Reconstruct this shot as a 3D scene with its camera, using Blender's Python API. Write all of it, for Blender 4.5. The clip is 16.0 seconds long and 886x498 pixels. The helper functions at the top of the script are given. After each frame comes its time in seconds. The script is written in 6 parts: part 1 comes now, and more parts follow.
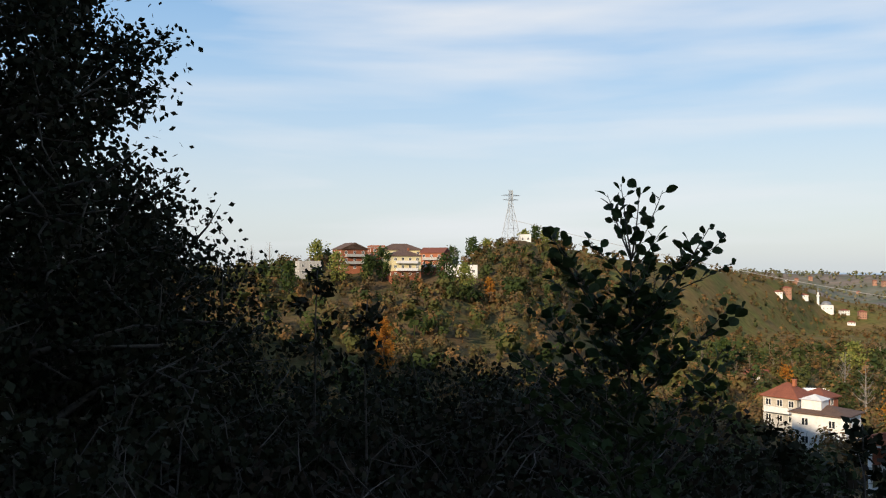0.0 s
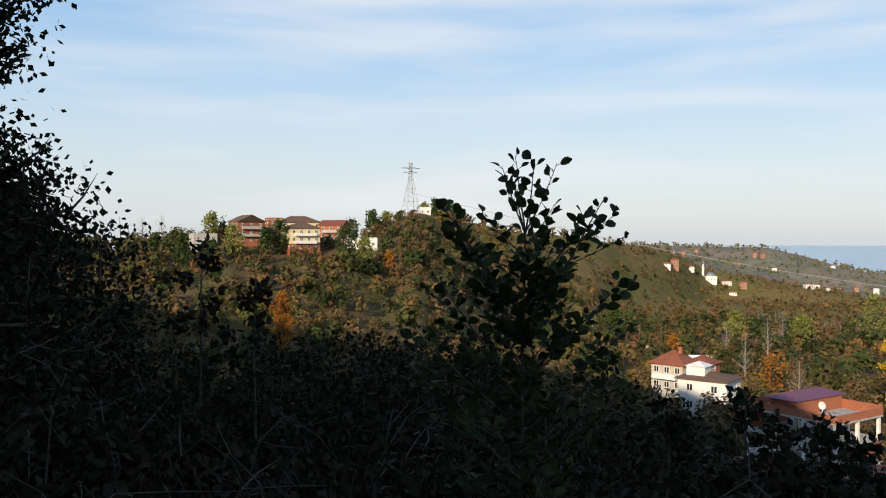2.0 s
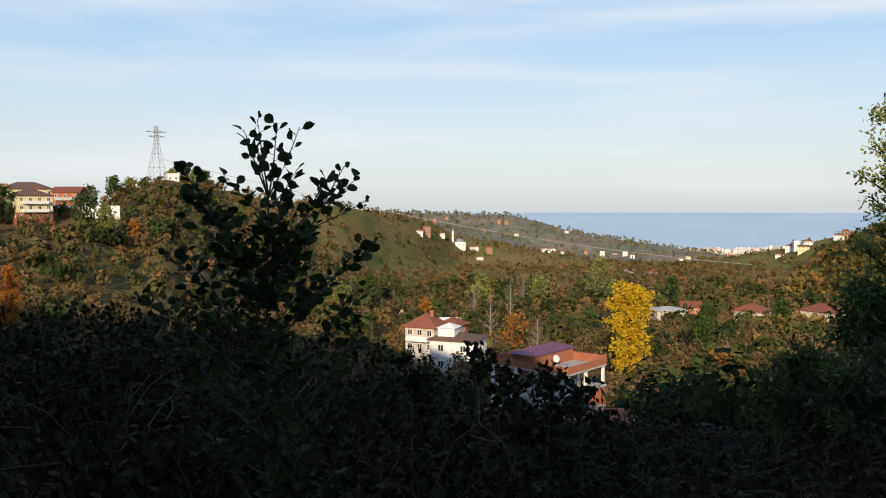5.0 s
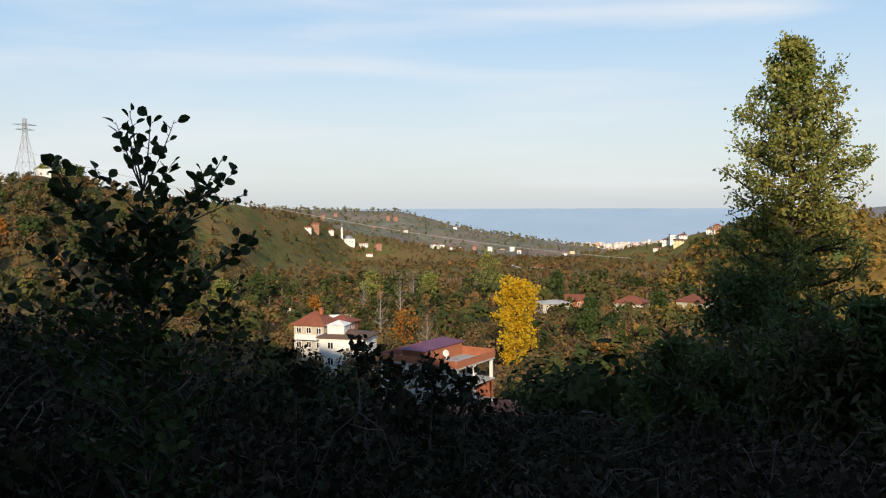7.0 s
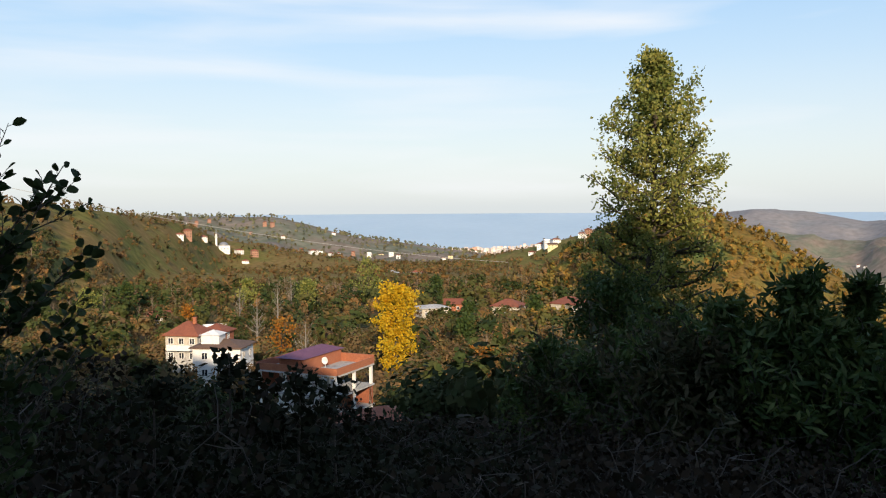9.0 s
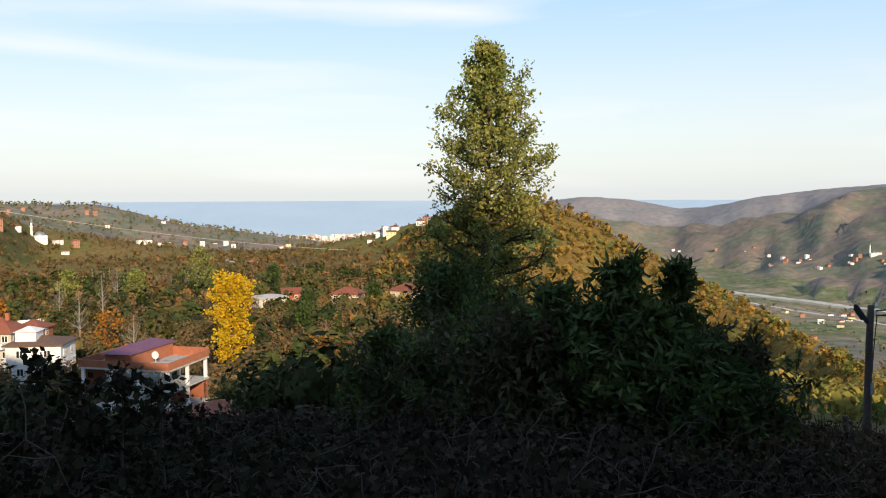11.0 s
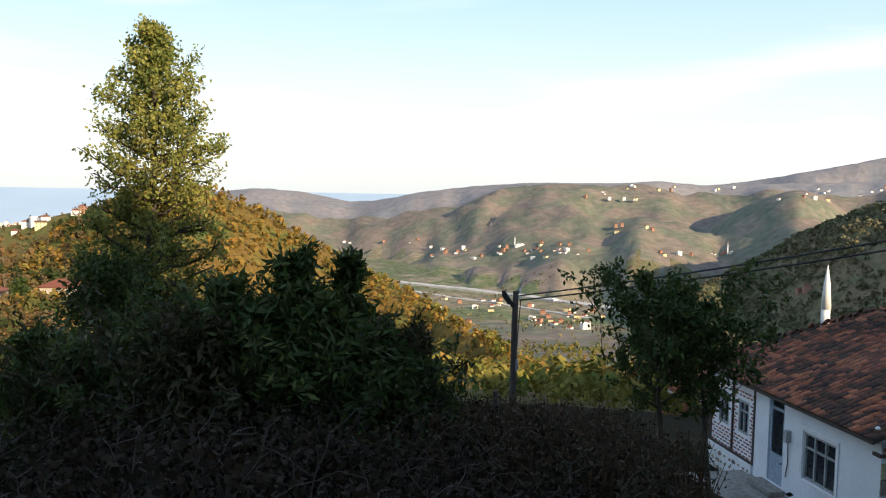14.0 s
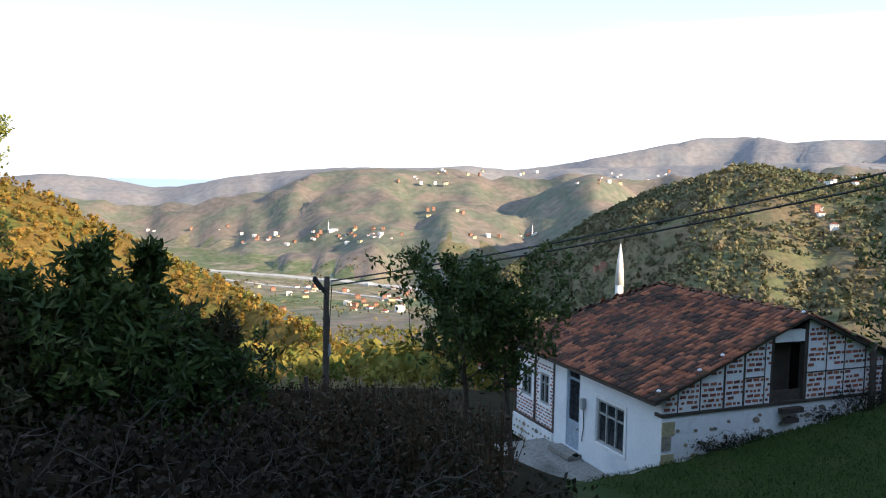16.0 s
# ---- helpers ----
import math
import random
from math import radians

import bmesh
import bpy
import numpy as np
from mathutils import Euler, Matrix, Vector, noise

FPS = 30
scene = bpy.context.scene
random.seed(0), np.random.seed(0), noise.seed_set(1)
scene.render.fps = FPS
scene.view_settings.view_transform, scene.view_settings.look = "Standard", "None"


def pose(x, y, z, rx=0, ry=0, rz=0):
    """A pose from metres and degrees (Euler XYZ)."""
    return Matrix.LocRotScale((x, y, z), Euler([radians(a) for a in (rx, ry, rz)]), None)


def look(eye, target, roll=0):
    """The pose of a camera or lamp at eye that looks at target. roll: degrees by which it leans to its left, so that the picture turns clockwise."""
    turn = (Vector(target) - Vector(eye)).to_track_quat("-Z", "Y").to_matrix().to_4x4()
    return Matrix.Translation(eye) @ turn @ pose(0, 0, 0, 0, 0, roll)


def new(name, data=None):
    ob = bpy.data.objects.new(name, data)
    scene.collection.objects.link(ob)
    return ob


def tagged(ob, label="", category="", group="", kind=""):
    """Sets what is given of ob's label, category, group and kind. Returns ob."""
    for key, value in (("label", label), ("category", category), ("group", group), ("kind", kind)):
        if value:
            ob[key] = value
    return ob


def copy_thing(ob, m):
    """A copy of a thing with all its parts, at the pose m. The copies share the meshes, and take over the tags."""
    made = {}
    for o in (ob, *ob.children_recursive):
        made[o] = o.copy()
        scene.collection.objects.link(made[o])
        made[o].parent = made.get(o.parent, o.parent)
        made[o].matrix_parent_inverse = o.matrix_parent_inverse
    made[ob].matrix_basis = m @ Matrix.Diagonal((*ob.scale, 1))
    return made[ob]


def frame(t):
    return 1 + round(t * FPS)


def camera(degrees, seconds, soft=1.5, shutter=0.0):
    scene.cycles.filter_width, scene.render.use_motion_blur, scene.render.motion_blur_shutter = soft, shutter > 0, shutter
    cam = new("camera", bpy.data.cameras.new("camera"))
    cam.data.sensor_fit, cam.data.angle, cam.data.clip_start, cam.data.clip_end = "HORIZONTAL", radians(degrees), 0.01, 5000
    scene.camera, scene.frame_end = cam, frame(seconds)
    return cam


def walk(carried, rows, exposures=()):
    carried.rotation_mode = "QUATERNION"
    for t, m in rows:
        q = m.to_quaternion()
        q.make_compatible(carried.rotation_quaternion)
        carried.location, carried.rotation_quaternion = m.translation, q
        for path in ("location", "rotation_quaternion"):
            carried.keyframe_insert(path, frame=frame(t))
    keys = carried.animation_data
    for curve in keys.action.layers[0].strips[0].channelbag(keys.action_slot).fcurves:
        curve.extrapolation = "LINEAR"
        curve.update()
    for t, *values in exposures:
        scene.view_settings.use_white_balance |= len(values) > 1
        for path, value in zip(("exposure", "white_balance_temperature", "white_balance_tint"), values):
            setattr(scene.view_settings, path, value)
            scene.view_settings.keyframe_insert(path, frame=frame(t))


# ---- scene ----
cam = camera(56.06, 16.0, soft=1.15)
EYE_Z = 1.6
# seconds, heading clockwise from +y, tilt, lean, small sway of the holder
TURN = [
    (0.0, 0.00, 1.18, -0.03, -0.106, 0.054, 0.035),
    (0.5, 0.69, 0.52, 0.10, -0.102, 0.062, 0.030),
    (1.0, 2.09, 0.04, 0.20, -0.087, 0.113, 0.032),
    (1.5, 4.15, -0.19, 0.33, -0.065, 0.193, 0.038),
    (2.0, 6.88, -0.70, -0.00, -0.049, 0.228, 0.038),
    (2.5, 9.84, -1.20, 0.15, -0.039, 0.223, 0.034),
    (3.0, 13.00, -1.64, 0.02, -0.028, 0.228, 0.032),
    (3.5, 16.14, -2.05, 0.13, -0.017, 0.235, 0.031),
    (4.0, 19.04, -2.40, 0.04, -0.010, 0.176, 0.022),
    (6.5, 29.12, -3.23, -0.13, -0.006, 0.063, 0.008),
    (7.0, 31.16, -3.18, -0.20, -0.001, 0.003, 0.000),
    (7.5, 33.08, -2.96, -0.12, 0.004, 0.000, 0.000),
    (8.0, 35.20, -2.70, -0.14, 0.012, -0.003, -0.000),
    (8.5, 37.18, -2.67, -0.30, 0.071, 0.007, 0.008),
    (11.0, 50.55, -3.75, -0.22, 0.171, 0.031, 0.027),
    (11.5, 53.65, -3.74, -0.43, 0.206, 0.043, 0.036),
    (12.0, 58.65, -3.88, -0.25, 0.190, 0.045, 0.036),
    (12.5, 62.50, -4.04, -0.13, 0.178, 0.044, 0.038),
    (13.0, 66.09, -4.09, 0.29, 0.172, 0.044, 0.035),
    (13.5, 69.44, -4.08, 0.56, 0.173, 0.043, 0.031),
    (14.0, 72.84, -4.13, 1.14, 0.171, 0.038, 0.032),
    (14.5, 76.01, -4.17, 1.47, 0.155, 0.028, 0.036),
    (15.0, 79.19, -4.46, 1.48, 0.119, 0.005, 0.042),
    (15.5, 82.15, -4.68, 1.22, 0.065, -0.039, 0.051),
    (16.0, 85.64, -4.94, 0.99, 0.009, -0.096, 0.061),
]


def heading(az, el=0.0):
    a, e = radians(az), radians(el)
    return Vector((math.sin(a) * math.cos(e), math.cos(a) * math.cos(e), math.sin(e)))


path = []
for t, az, el, lean, dx, dy, dz in TURN:
    eye = Vector((dx, dy, EYE_Z + dz))
    path.append((t, look(eye, eye + heading(az, el) * 10, lean)))
walk(cam, path, exposures=[(0.0, 0.08, 6500, 10), (4.0, 0.14, 6500, 10), (6.5, 0.04, 6500, 10), (7.5, 0.2, 6500, 10), (8.5, 0.25, 6550, 10), (11.0, 0.38, 6750, 10), (13.0, 0.53, 6950, 10), (14.5, 0.73, 6800, 10), (16.0, 1.03, 6550, 10)])

# ---- world, sun ----
SUN_AZ, SUN_EL = 213.0, 19.0
world = bpy.data.worlds.new("sky")
scene.world = world
world.use_nodes = True
wn, wl = world.node_tree.nodes, world.node_tree.links
wn.clear()
w_out = wn.new("ShaderNodeOutputWorld")
w_bg = wn.new("ShaderNodeBackground")
w_sky = wn.new("ShaderNodeTexSky")
w_sky.sky_type = "NISHITA"
w_sky.sun_disc = False
w_sky.sun_elevation = radians(SUN_EL)
w_sky.sun_rotation = radians(SUN_AZ)
w_sky.air_density, w_sky.dust_density, w_sky.ozone_density = 1.0, 0.6, 1.5
w_bg.inputs["Strength"].default_value = 0.10
# pale haze low in the sky, and thin streaky cloud stretched along the horizon over the whole dome
w_tc = wn.new("ShaderNodeTexCoord")
w_sep = wn.new("ShaderNodeSeparateXYZ")
wl.new(w_tc.outputs["Generated"], w_sep.inputs[0])
w_haze = wn.new("ShaderNodeValToRGB")
w_haze.color_ramp.interpolation = "B_SPLINE"
for pos, col in ((0.0, (6.1, 6.8, 7.6)), (0.07, (7.4, 7.8, 8.0)), (0.17, (5.5, 7.3, 9.0)), (0.32, (2.7, 5.4, 9.0)), (0.8, (1.2, 2.4, 5.0))):
    e = w_haze.color_ramp.elements.new(pos) if pos not in (0.0,) else w_haze.color_ramp.elements[0]
    e.position, e.color = pos, (*[c / 9 for c in col], 1)
w_haze.color_ramp.elements[-1].color = (1.0 / 9, 2.1 / 9, 4.4 / 9, 1)
wl.new(w_sep.outputs["Z"], w_haze.inputs[0])
w_up = wn.new("ShaderNodeVectorMath")
w_up.operation = "SCALE"
w_up.inputs["Scale"].default_value = 9.0
wl.new(w_haze.outputs[0], w_up.inputs[0])
w_blend = wn.new("ShaderNodeMix")
w_blend.data_type = "RGBA"
w_blend.inputs[0].default_value = 0.74
wl.new(w_sky.outputs[0], w_blend.inputs[6])
wl.new(w_up.outputs[0], w_blend.inputs[7])
w_map = wn.new("ShaderNodeMapping")
w_map.inputs["Scale"].default_value = (1.1, 1.1, 9.0)
w_map.inputs["Rotation"].default_value = (radians(4), radians(-3), radians(20))
w_noise = wn.new("ShaderNodeTexNoise")
w_noise.inputs["Scale"].default_value = 1.9
w_noise.inputs["Detail"].default_value = 6
w_noise.inputs["Roughness"].default_value = 0.45
w_noise.inputs["Distortion"].default_value = 0.25
w_ramp = wn.new("ShaderNodeValToRGB")
w_ramp.color_ramp.elements[0].position = 0.47
w_ramp.color_ramp.elements[1].position = 0.82
w_mix = wn.new("ShaderNodeMix")
w_mix.data_type = "RGBA"
w_mix.inputs[7].default_value = (7.9, 8.1, 8.4, 1)
wl.new(w_tc.outputs["Generated"], w_map.inputs["Vector"])
wl.new(w_map.outputs[0], w_noise.inputs["Vector"])
wl.new(w_noise.outputs[0], w_ramp.inputs[0])
wl.new(w_ramp.outputs[0], w_mix.inputs[0])
wl.new(w_blend.outputs[2], w_mix.inputs[6])
wl.new(w_mix.outputs[2], w_bg.inputs["Color"])
wl.new(w_bg.outputs[0], w_out.inputs[0])

sun = new("sun", bpy.data.lights.new("sun", "SUN"))
sun.data.energy, sun.data.angle = 5.0, radians(0.5)
sun.data.color = (1.0, 0.80, 0.56)
sun.matrix_world = look(heading(SUN_AZ, SUN_EL) * 60, (0, 0, 0))


# ---- materials ----
def material(name, colours, scale=1.0, rough=0.8, bump=0.2, metal=0.0, spot=None, detail=6.0, vary=0.0, trans=0.0, fine=None, shine=0.5, grain=0.28):
    """A noisy two-scale surface. colours: 2 to 4 tones that the large noise runs through; vary: change of tone from piece to piece."""
    m = bpy.data.materials.new(name)
    m.use_nodes = True
    nt = m.node_tree
    n, l = nt.nodes, nt.links
    b = n["Principled BSDF"]
    b.inputs["Roughness"].default_value = rough
    b.inputs["Metallic"].default_value = metal
    b.inputs["Specular IOR Level"].default_value = 0.15 if trans else shine
    tc = n.new("ShaderNodeTexCoord")
    big = n.new("ShaderNodeTexNoise")
    big.inputs["Scale"].default_value = scale
    big.inputs["Detail"].default_value = detail
    big.inputs["Roughness"].default_value = 0.6
    l.new(tc.outputs["Object"], big.inputs["Vector"])
    ramp = n.new("ShaderNodeValToRGB")
    els = ramp.color_ramp.elements
    k = len(colours)
    while len(els) < k:
        els.new(0.5)
    for i, c in enumerate(colours):
        els[i].position = 0.30 + 0.40 * i / max(k - 1, 1)
        els[i].color = (*c, 1)
    src = big.outputs[0]
    if vary:
        info = n.new("ShaderNodeNewGeometry")
        oi = n.new("ShaderNodeObjectInfo")
        add = n.new("ShaderNodeMath")
        add.operation = "ADD"
        l.new(info.outputs["Random Per Island"], add.inputs[0])
        l.new(oi.outputs["Random"], add.inputs[1])
        fr = n.new("ShaderNodeMath")
        fr.operation = "FRACT"
        l.new(add.outputs[0], fr.inputs[0])
        mr = n.new("ShaderNodeMapRange")
        mr.inputs[3].default_value, mr.inputs[4].default_value = -vary, vary
        l.new(fr.outputs[0], mr.inputs[0])
        add2 = n.new("ShaderNodeMath")
        add2.operation = "ADD"
        l.new(src, add2.inputs[0])
        l.new(mr.outputs[0], add2.inputs[1])
        src = add2.outputs[0]
    l.new(src, ramp.inputs[0])
    small = n.new("ShaderNodeTexNoise")
    small.inputs["Scale"].default_value = fine or scale * 14
    small.inputs["Detail"].default_value = 4
    l.new(tc.outputs["Object"], small.inputs["Vector"])
    hs = n.new("ShaderNodeHueSaturation")
    mr2 = n.new("ShaderNodeMapRange")
    mr2.inputs[1].default_value, mr2.inputs[2].default_value = 0.3, 0.7
    mr2.inputs[3].default_value, mr2.inputs[4].default_value = 1 - grain, 1 + grain
    l.new(small.outputs[0], mr2.inputs[0])
    l.new(mr2.outputs[0], hs.inputs["Value"])
    l.new(ramp.outputs[0], hs.inputs["Color"])
    l.new(hs.outputs[0], b.inputs["Base Color"])
    if bump:
        bp = n.new("ShaderNodeBump")
        bp.inputs["Strength"].default_value = bump
        bp.inputs["Distance"].default_value = 0.3 / max(scale * 10, 0.01) if scale < 1 else 0.02
        l.new(small.outputs[0], bp.inputs["Height"])
        l.new(bp.outputs[0], b.inputs["Normal"])
    if trans:
        # leaves let some light through
        tr = n.new("ShaderNodeBsdfTranslucent")
        mx = n.new("ShaderNodeMixShader")
        mx.inputs[0].default_value = trans
        l.new(hs.outputs[0], tr.inputs["Color"])
        l.new(b.outputs[0], mx.inputs[1])
        l.new(tr.outputs[0], mx.inputs[2])
        l.new(mx.outputs[0], n["Material Output"].inputs["Surface"])
    return m


M = {
    # earth taken darker than natural, which deepens the foreground shade by colour
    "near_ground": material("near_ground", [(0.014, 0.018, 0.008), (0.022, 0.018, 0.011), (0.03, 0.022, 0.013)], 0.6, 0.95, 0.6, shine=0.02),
    "grass_ground": material("grass_ground", [(0.018, 0.036, 0.007), (0.025, 0.045, 0.008), (0.034, 0.044, 0.012)], 0.9, 0.95, 0.6, shine=0.1),
    "scrub": material("scrub", [(0.065, 0.07, 0.03), (0.13, 0.085, 0.045), (0.10, 0.09, 0.036), (0.16, 0.095, 0.045)], 0.035, 0.95, 0.8, fine=0.6, shine=0.03),
    "orchard": material("orchard", [(0.12, 0.12, 0.035), (0.20, 0.12, 0.035), (0.10, 0.13, 0.035)], 0.03, 0.95, 0.8, fine=0.5, shine=0.03),
    # paled and cooled: the distance haze sits in the base colour
    "hazy_woods": material("hazy_woods", [(0.12, 0.137, 0.105), (0.24, 0.19, 0.155), (0.15, 0.165, 0.12), (0.28, 0.22, 0.175)], 0.005, 0.95, 0.35, fine=0.05, grain=0.2, shine=0.03),
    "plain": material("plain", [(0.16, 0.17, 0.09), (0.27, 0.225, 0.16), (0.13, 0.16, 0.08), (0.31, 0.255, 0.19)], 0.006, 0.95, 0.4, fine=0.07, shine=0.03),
    "bark": material("bark", [(0.05, 0.04, 0.03), (0.10, 0.08, 0.06)], 3.0, 0.95, 0.6),
    "pale_bark": material("pale_bark", [(0.20, 0.18, 0.155), (0.28, 0.25, 0.22)], 1.0, 0.9, 0.4),
    "bare_twig": material("bare_twig", [(0.17, 0.125, 0.085), (0.24, 0.18, 0.13)], 0.2, 0.9, 0),
    "leaf_alder": material("leaf_alder", [(0.018, 0.030, 0.011), (0.032, 0.05, 0.015), (0.045, 0.055, 0.018)], 1.2, 0.7, 0, vary=0.2, trans=0.2),
    "leaf_shrub": material("leaf_shrub", [(0.028, 0.036, 0.014), (0.05, 0.05, 0.02), (0.065, 0.052, 0.026)], 0.8, 0.7, 0, vary=0.25, trans=0.2),
    # below real leaf albedo: part of the deep shade is in the colour
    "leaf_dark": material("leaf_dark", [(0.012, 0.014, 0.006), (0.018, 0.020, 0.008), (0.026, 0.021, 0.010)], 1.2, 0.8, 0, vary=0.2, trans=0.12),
    "leaf_olive": material("leaf_olive", [(0.14, 0.18, 0.045), (0.24, 0.26, 0.07), (0.36, 0.33, 0.09)], 0.8, 0.6, 0, vary=0.2, trans=0.4),
    "leaf_green": material("leaf_green", [(0.035, 0.06, 0.018), (0.055, 0.09, 0.025), (0.09, 0.11, 0.03)], 0.8, 0.5, 0, vary=0.2, trans=0.3),
    "leaf_yellow": material("leaf_yellow", [(0.52, 0.30, 0.015), (0.66, 0.42, 0.02), (0.46, 0.36, 0.03)], 0.4, 0.6, 0, vary=0.2, trans=0.35),
    "leaf_orange": material("leaf_orange", [(0.32, 0.11, 0.02), (0.46, 0.19, 0.025), (0.26, 0.15, 0.035)], 0.4, 0.6, 0, vary=0.2, trans=0.35),
    # drying leaves, darkened well past their own brown to add shade
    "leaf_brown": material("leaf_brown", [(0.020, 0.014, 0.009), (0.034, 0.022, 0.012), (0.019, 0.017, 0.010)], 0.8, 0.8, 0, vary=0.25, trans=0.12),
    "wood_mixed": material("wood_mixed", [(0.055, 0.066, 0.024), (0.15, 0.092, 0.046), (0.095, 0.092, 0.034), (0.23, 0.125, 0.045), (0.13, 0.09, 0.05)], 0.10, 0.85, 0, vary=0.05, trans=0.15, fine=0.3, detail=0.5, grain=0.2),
    # tones lowered so these trees carry the valley's shade in their colour
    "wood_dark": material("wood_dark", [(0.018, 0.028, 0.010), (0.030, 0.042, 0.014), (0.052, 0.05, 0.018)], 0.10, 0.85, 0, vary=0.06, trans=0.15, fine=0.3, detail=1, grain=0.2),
    "wood_green": material("wood_green", [(0.028, 0.045, 0.014), (0.05, 0.07, 0.02), (0.08, 0.085, 0.026), (0.11, 0.10, 0.03)], 0.06, 0.85, 0, vary=0.06, trans=0.2, fine=0.3, detail=1, grain=0.2),
    "wood_olive": material("wood_olive", [(0.11, 0.14, 0.03), (0.27, 0.22, 0.05), (0.14, 0.16, 0.04), (0.36, 0.22, 0.055)], 0.08, 0.8, 0, vary=0.06, trans=0.25, fine=0.3, detail=1, grain=0.2),
    "wood_gold": material("wood_gold", [(0.15, 0.14, 0.035), (0.34, 0.19, 0.045), (0.21, 0.18, 0.045), (0.40, 0.22, 0.05)], 0.08, 0.8, 0, vary=0.07, trans=0.25, fine=0.3, detail=1, grain=0.2),
    "spur": material("spur", [(0.115, 0.13, 0.068), (0.18, 0.14, 0.088), (0.135, 0.145, 0.074), (0.21, 0.16, 0.10)], 0.008, 0.95, 0.35, fine=0.12, grain=0.25, shine=0.03),
    # leaf tones lightened towards the ground's, to paint haze over far trees
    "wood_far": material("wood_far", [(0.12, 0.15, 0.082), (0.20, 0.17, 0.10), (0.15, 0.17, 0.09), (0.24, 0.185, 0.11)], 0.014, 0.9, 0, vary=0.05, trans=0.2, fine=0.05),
    # haze over the farthest slopes is put into this greyed, bluish colour
    "hazy_slope": material("hazy_slope", [(0.20, 0.212, 0.225), (0.265, 0.245, 0.24), (0.22, 0.23, 0.24)], 0.003, 0.95, 0.3, fine=0.04, grain=0.15, shine=0.03),
    "dry_weed": material("dry_weed", [(0.055, 0.036, 0.022), (0.085, 0.052, 0.03), (0.05, 0.042, 0.024)], 0.8, 0.8, 0, vary=0.25, trans=0.12),
    "dry_stalk": material("dry_stalk", [(0.03, 0.023, 0.017), (0.055, 0.042, 0.03)], 3.0, 0.9, 0),
    "field": material("field", [(0.13, 0.125, 0.038), (0.20, 0.135, 0.055), (0.145, 0.14, 0.042), (0.24, 0.16, 0.065)], 0.012, 0.95, 0.35, fine=0.2, grain=0.25, shine=0.03),
    "white_plaster": material("white_plaster", [(0.70, 0.69, 0.66), (0.78, 0.77, 0.75), (0.62, 0.61, 0.58)], 0.9, 0.9, 0.1, grain=0.06),
    "beige_plaster": material("beige_plaster", [(0.40, 0.35, 0.28), (0.50, 0.45, 0.37), (0.34, 0.29, 0.23)], 0.7, 0.9, 0.1, grain=0.12),
    "cream_plaster": material("cream_plaster", [(0.62, 0.54, 0.30), (0.70, 0.62, 0.38)], 0.5, 0.9, 0.1),
    "red_brick": material("red_brick", [(0.26, 0.085, 0.045), (0.36, 0.13, 0.065)], 0.8, 0.9, 0.2, vary=0.25),
    "brick_pale": material("brick_pale", [(0.30, 0.15, 0.10), (0.40, 0.23, 0.16)], 0.8, 0.9, 0.1),
    # worn concrete, toned down further as the apron and step lie in shade
    "concrete_worn_shaded": material("concrete_worn_shaded", [(0.2, 0.19, 0.17), (0.27, 0.255, 0.23), (0.14, 0.13, 0.115)], 0.9, 0.9, 0.3),
    "concrete": material("concrete", [(0.34, 0.33, 0.31), (0.45, 0.44, 0.42), (0.28, 0.27, 0.26)], 0.9, 0.9, 0.2),
    "roof_red": material("roof_red", [(0.19, 0.06, 0.035), (0.26, 0.085, 0.045)], 0.8, 0.85, 0.2, vary=0.3),
    "roof_brown": material("roof_brown", [(0.10, 0.06, 0.045), (0.15, 0.09, 0.06)], 0.8, 0.85, 0.2),
    "tile_old": material("tile_old", [(0.07, 0.038, 0.028), (0.26, 0.085, 0.042), (0.42, 0.15, 0.075), (0.18, 0.07, 0.045)], 0.9, 0.9, 0.3, vary=0.3),
    "timber": material("timber", [(0.045, 0.035, 0.03), (0.09, 0.07, 0.055)], 2.0, 0.9, 0.4),
    "glass": material("glass", [(0.02, 0.025, 0.03), (0.03, 0.035, 0.04)], 1.0, 0.12, 0),
    "metal_grey": material("metal_grey", [(0.22, 0.23, 0.24), (0.30, 0.31, 0.32)], 1.0, 0.55, 0.05, metal=0.4),
    "asphalt": material("asphalt", [(0.20, 0.19, 0.18), (0.30, 0.29, 0.27)], 0.05, 0.9, 0.1),
    "cable": material("cable", [(0.015, 0.015, 0.015), (0.025, 0.025, 0.025)], 1.0, 0.6, 0),
}


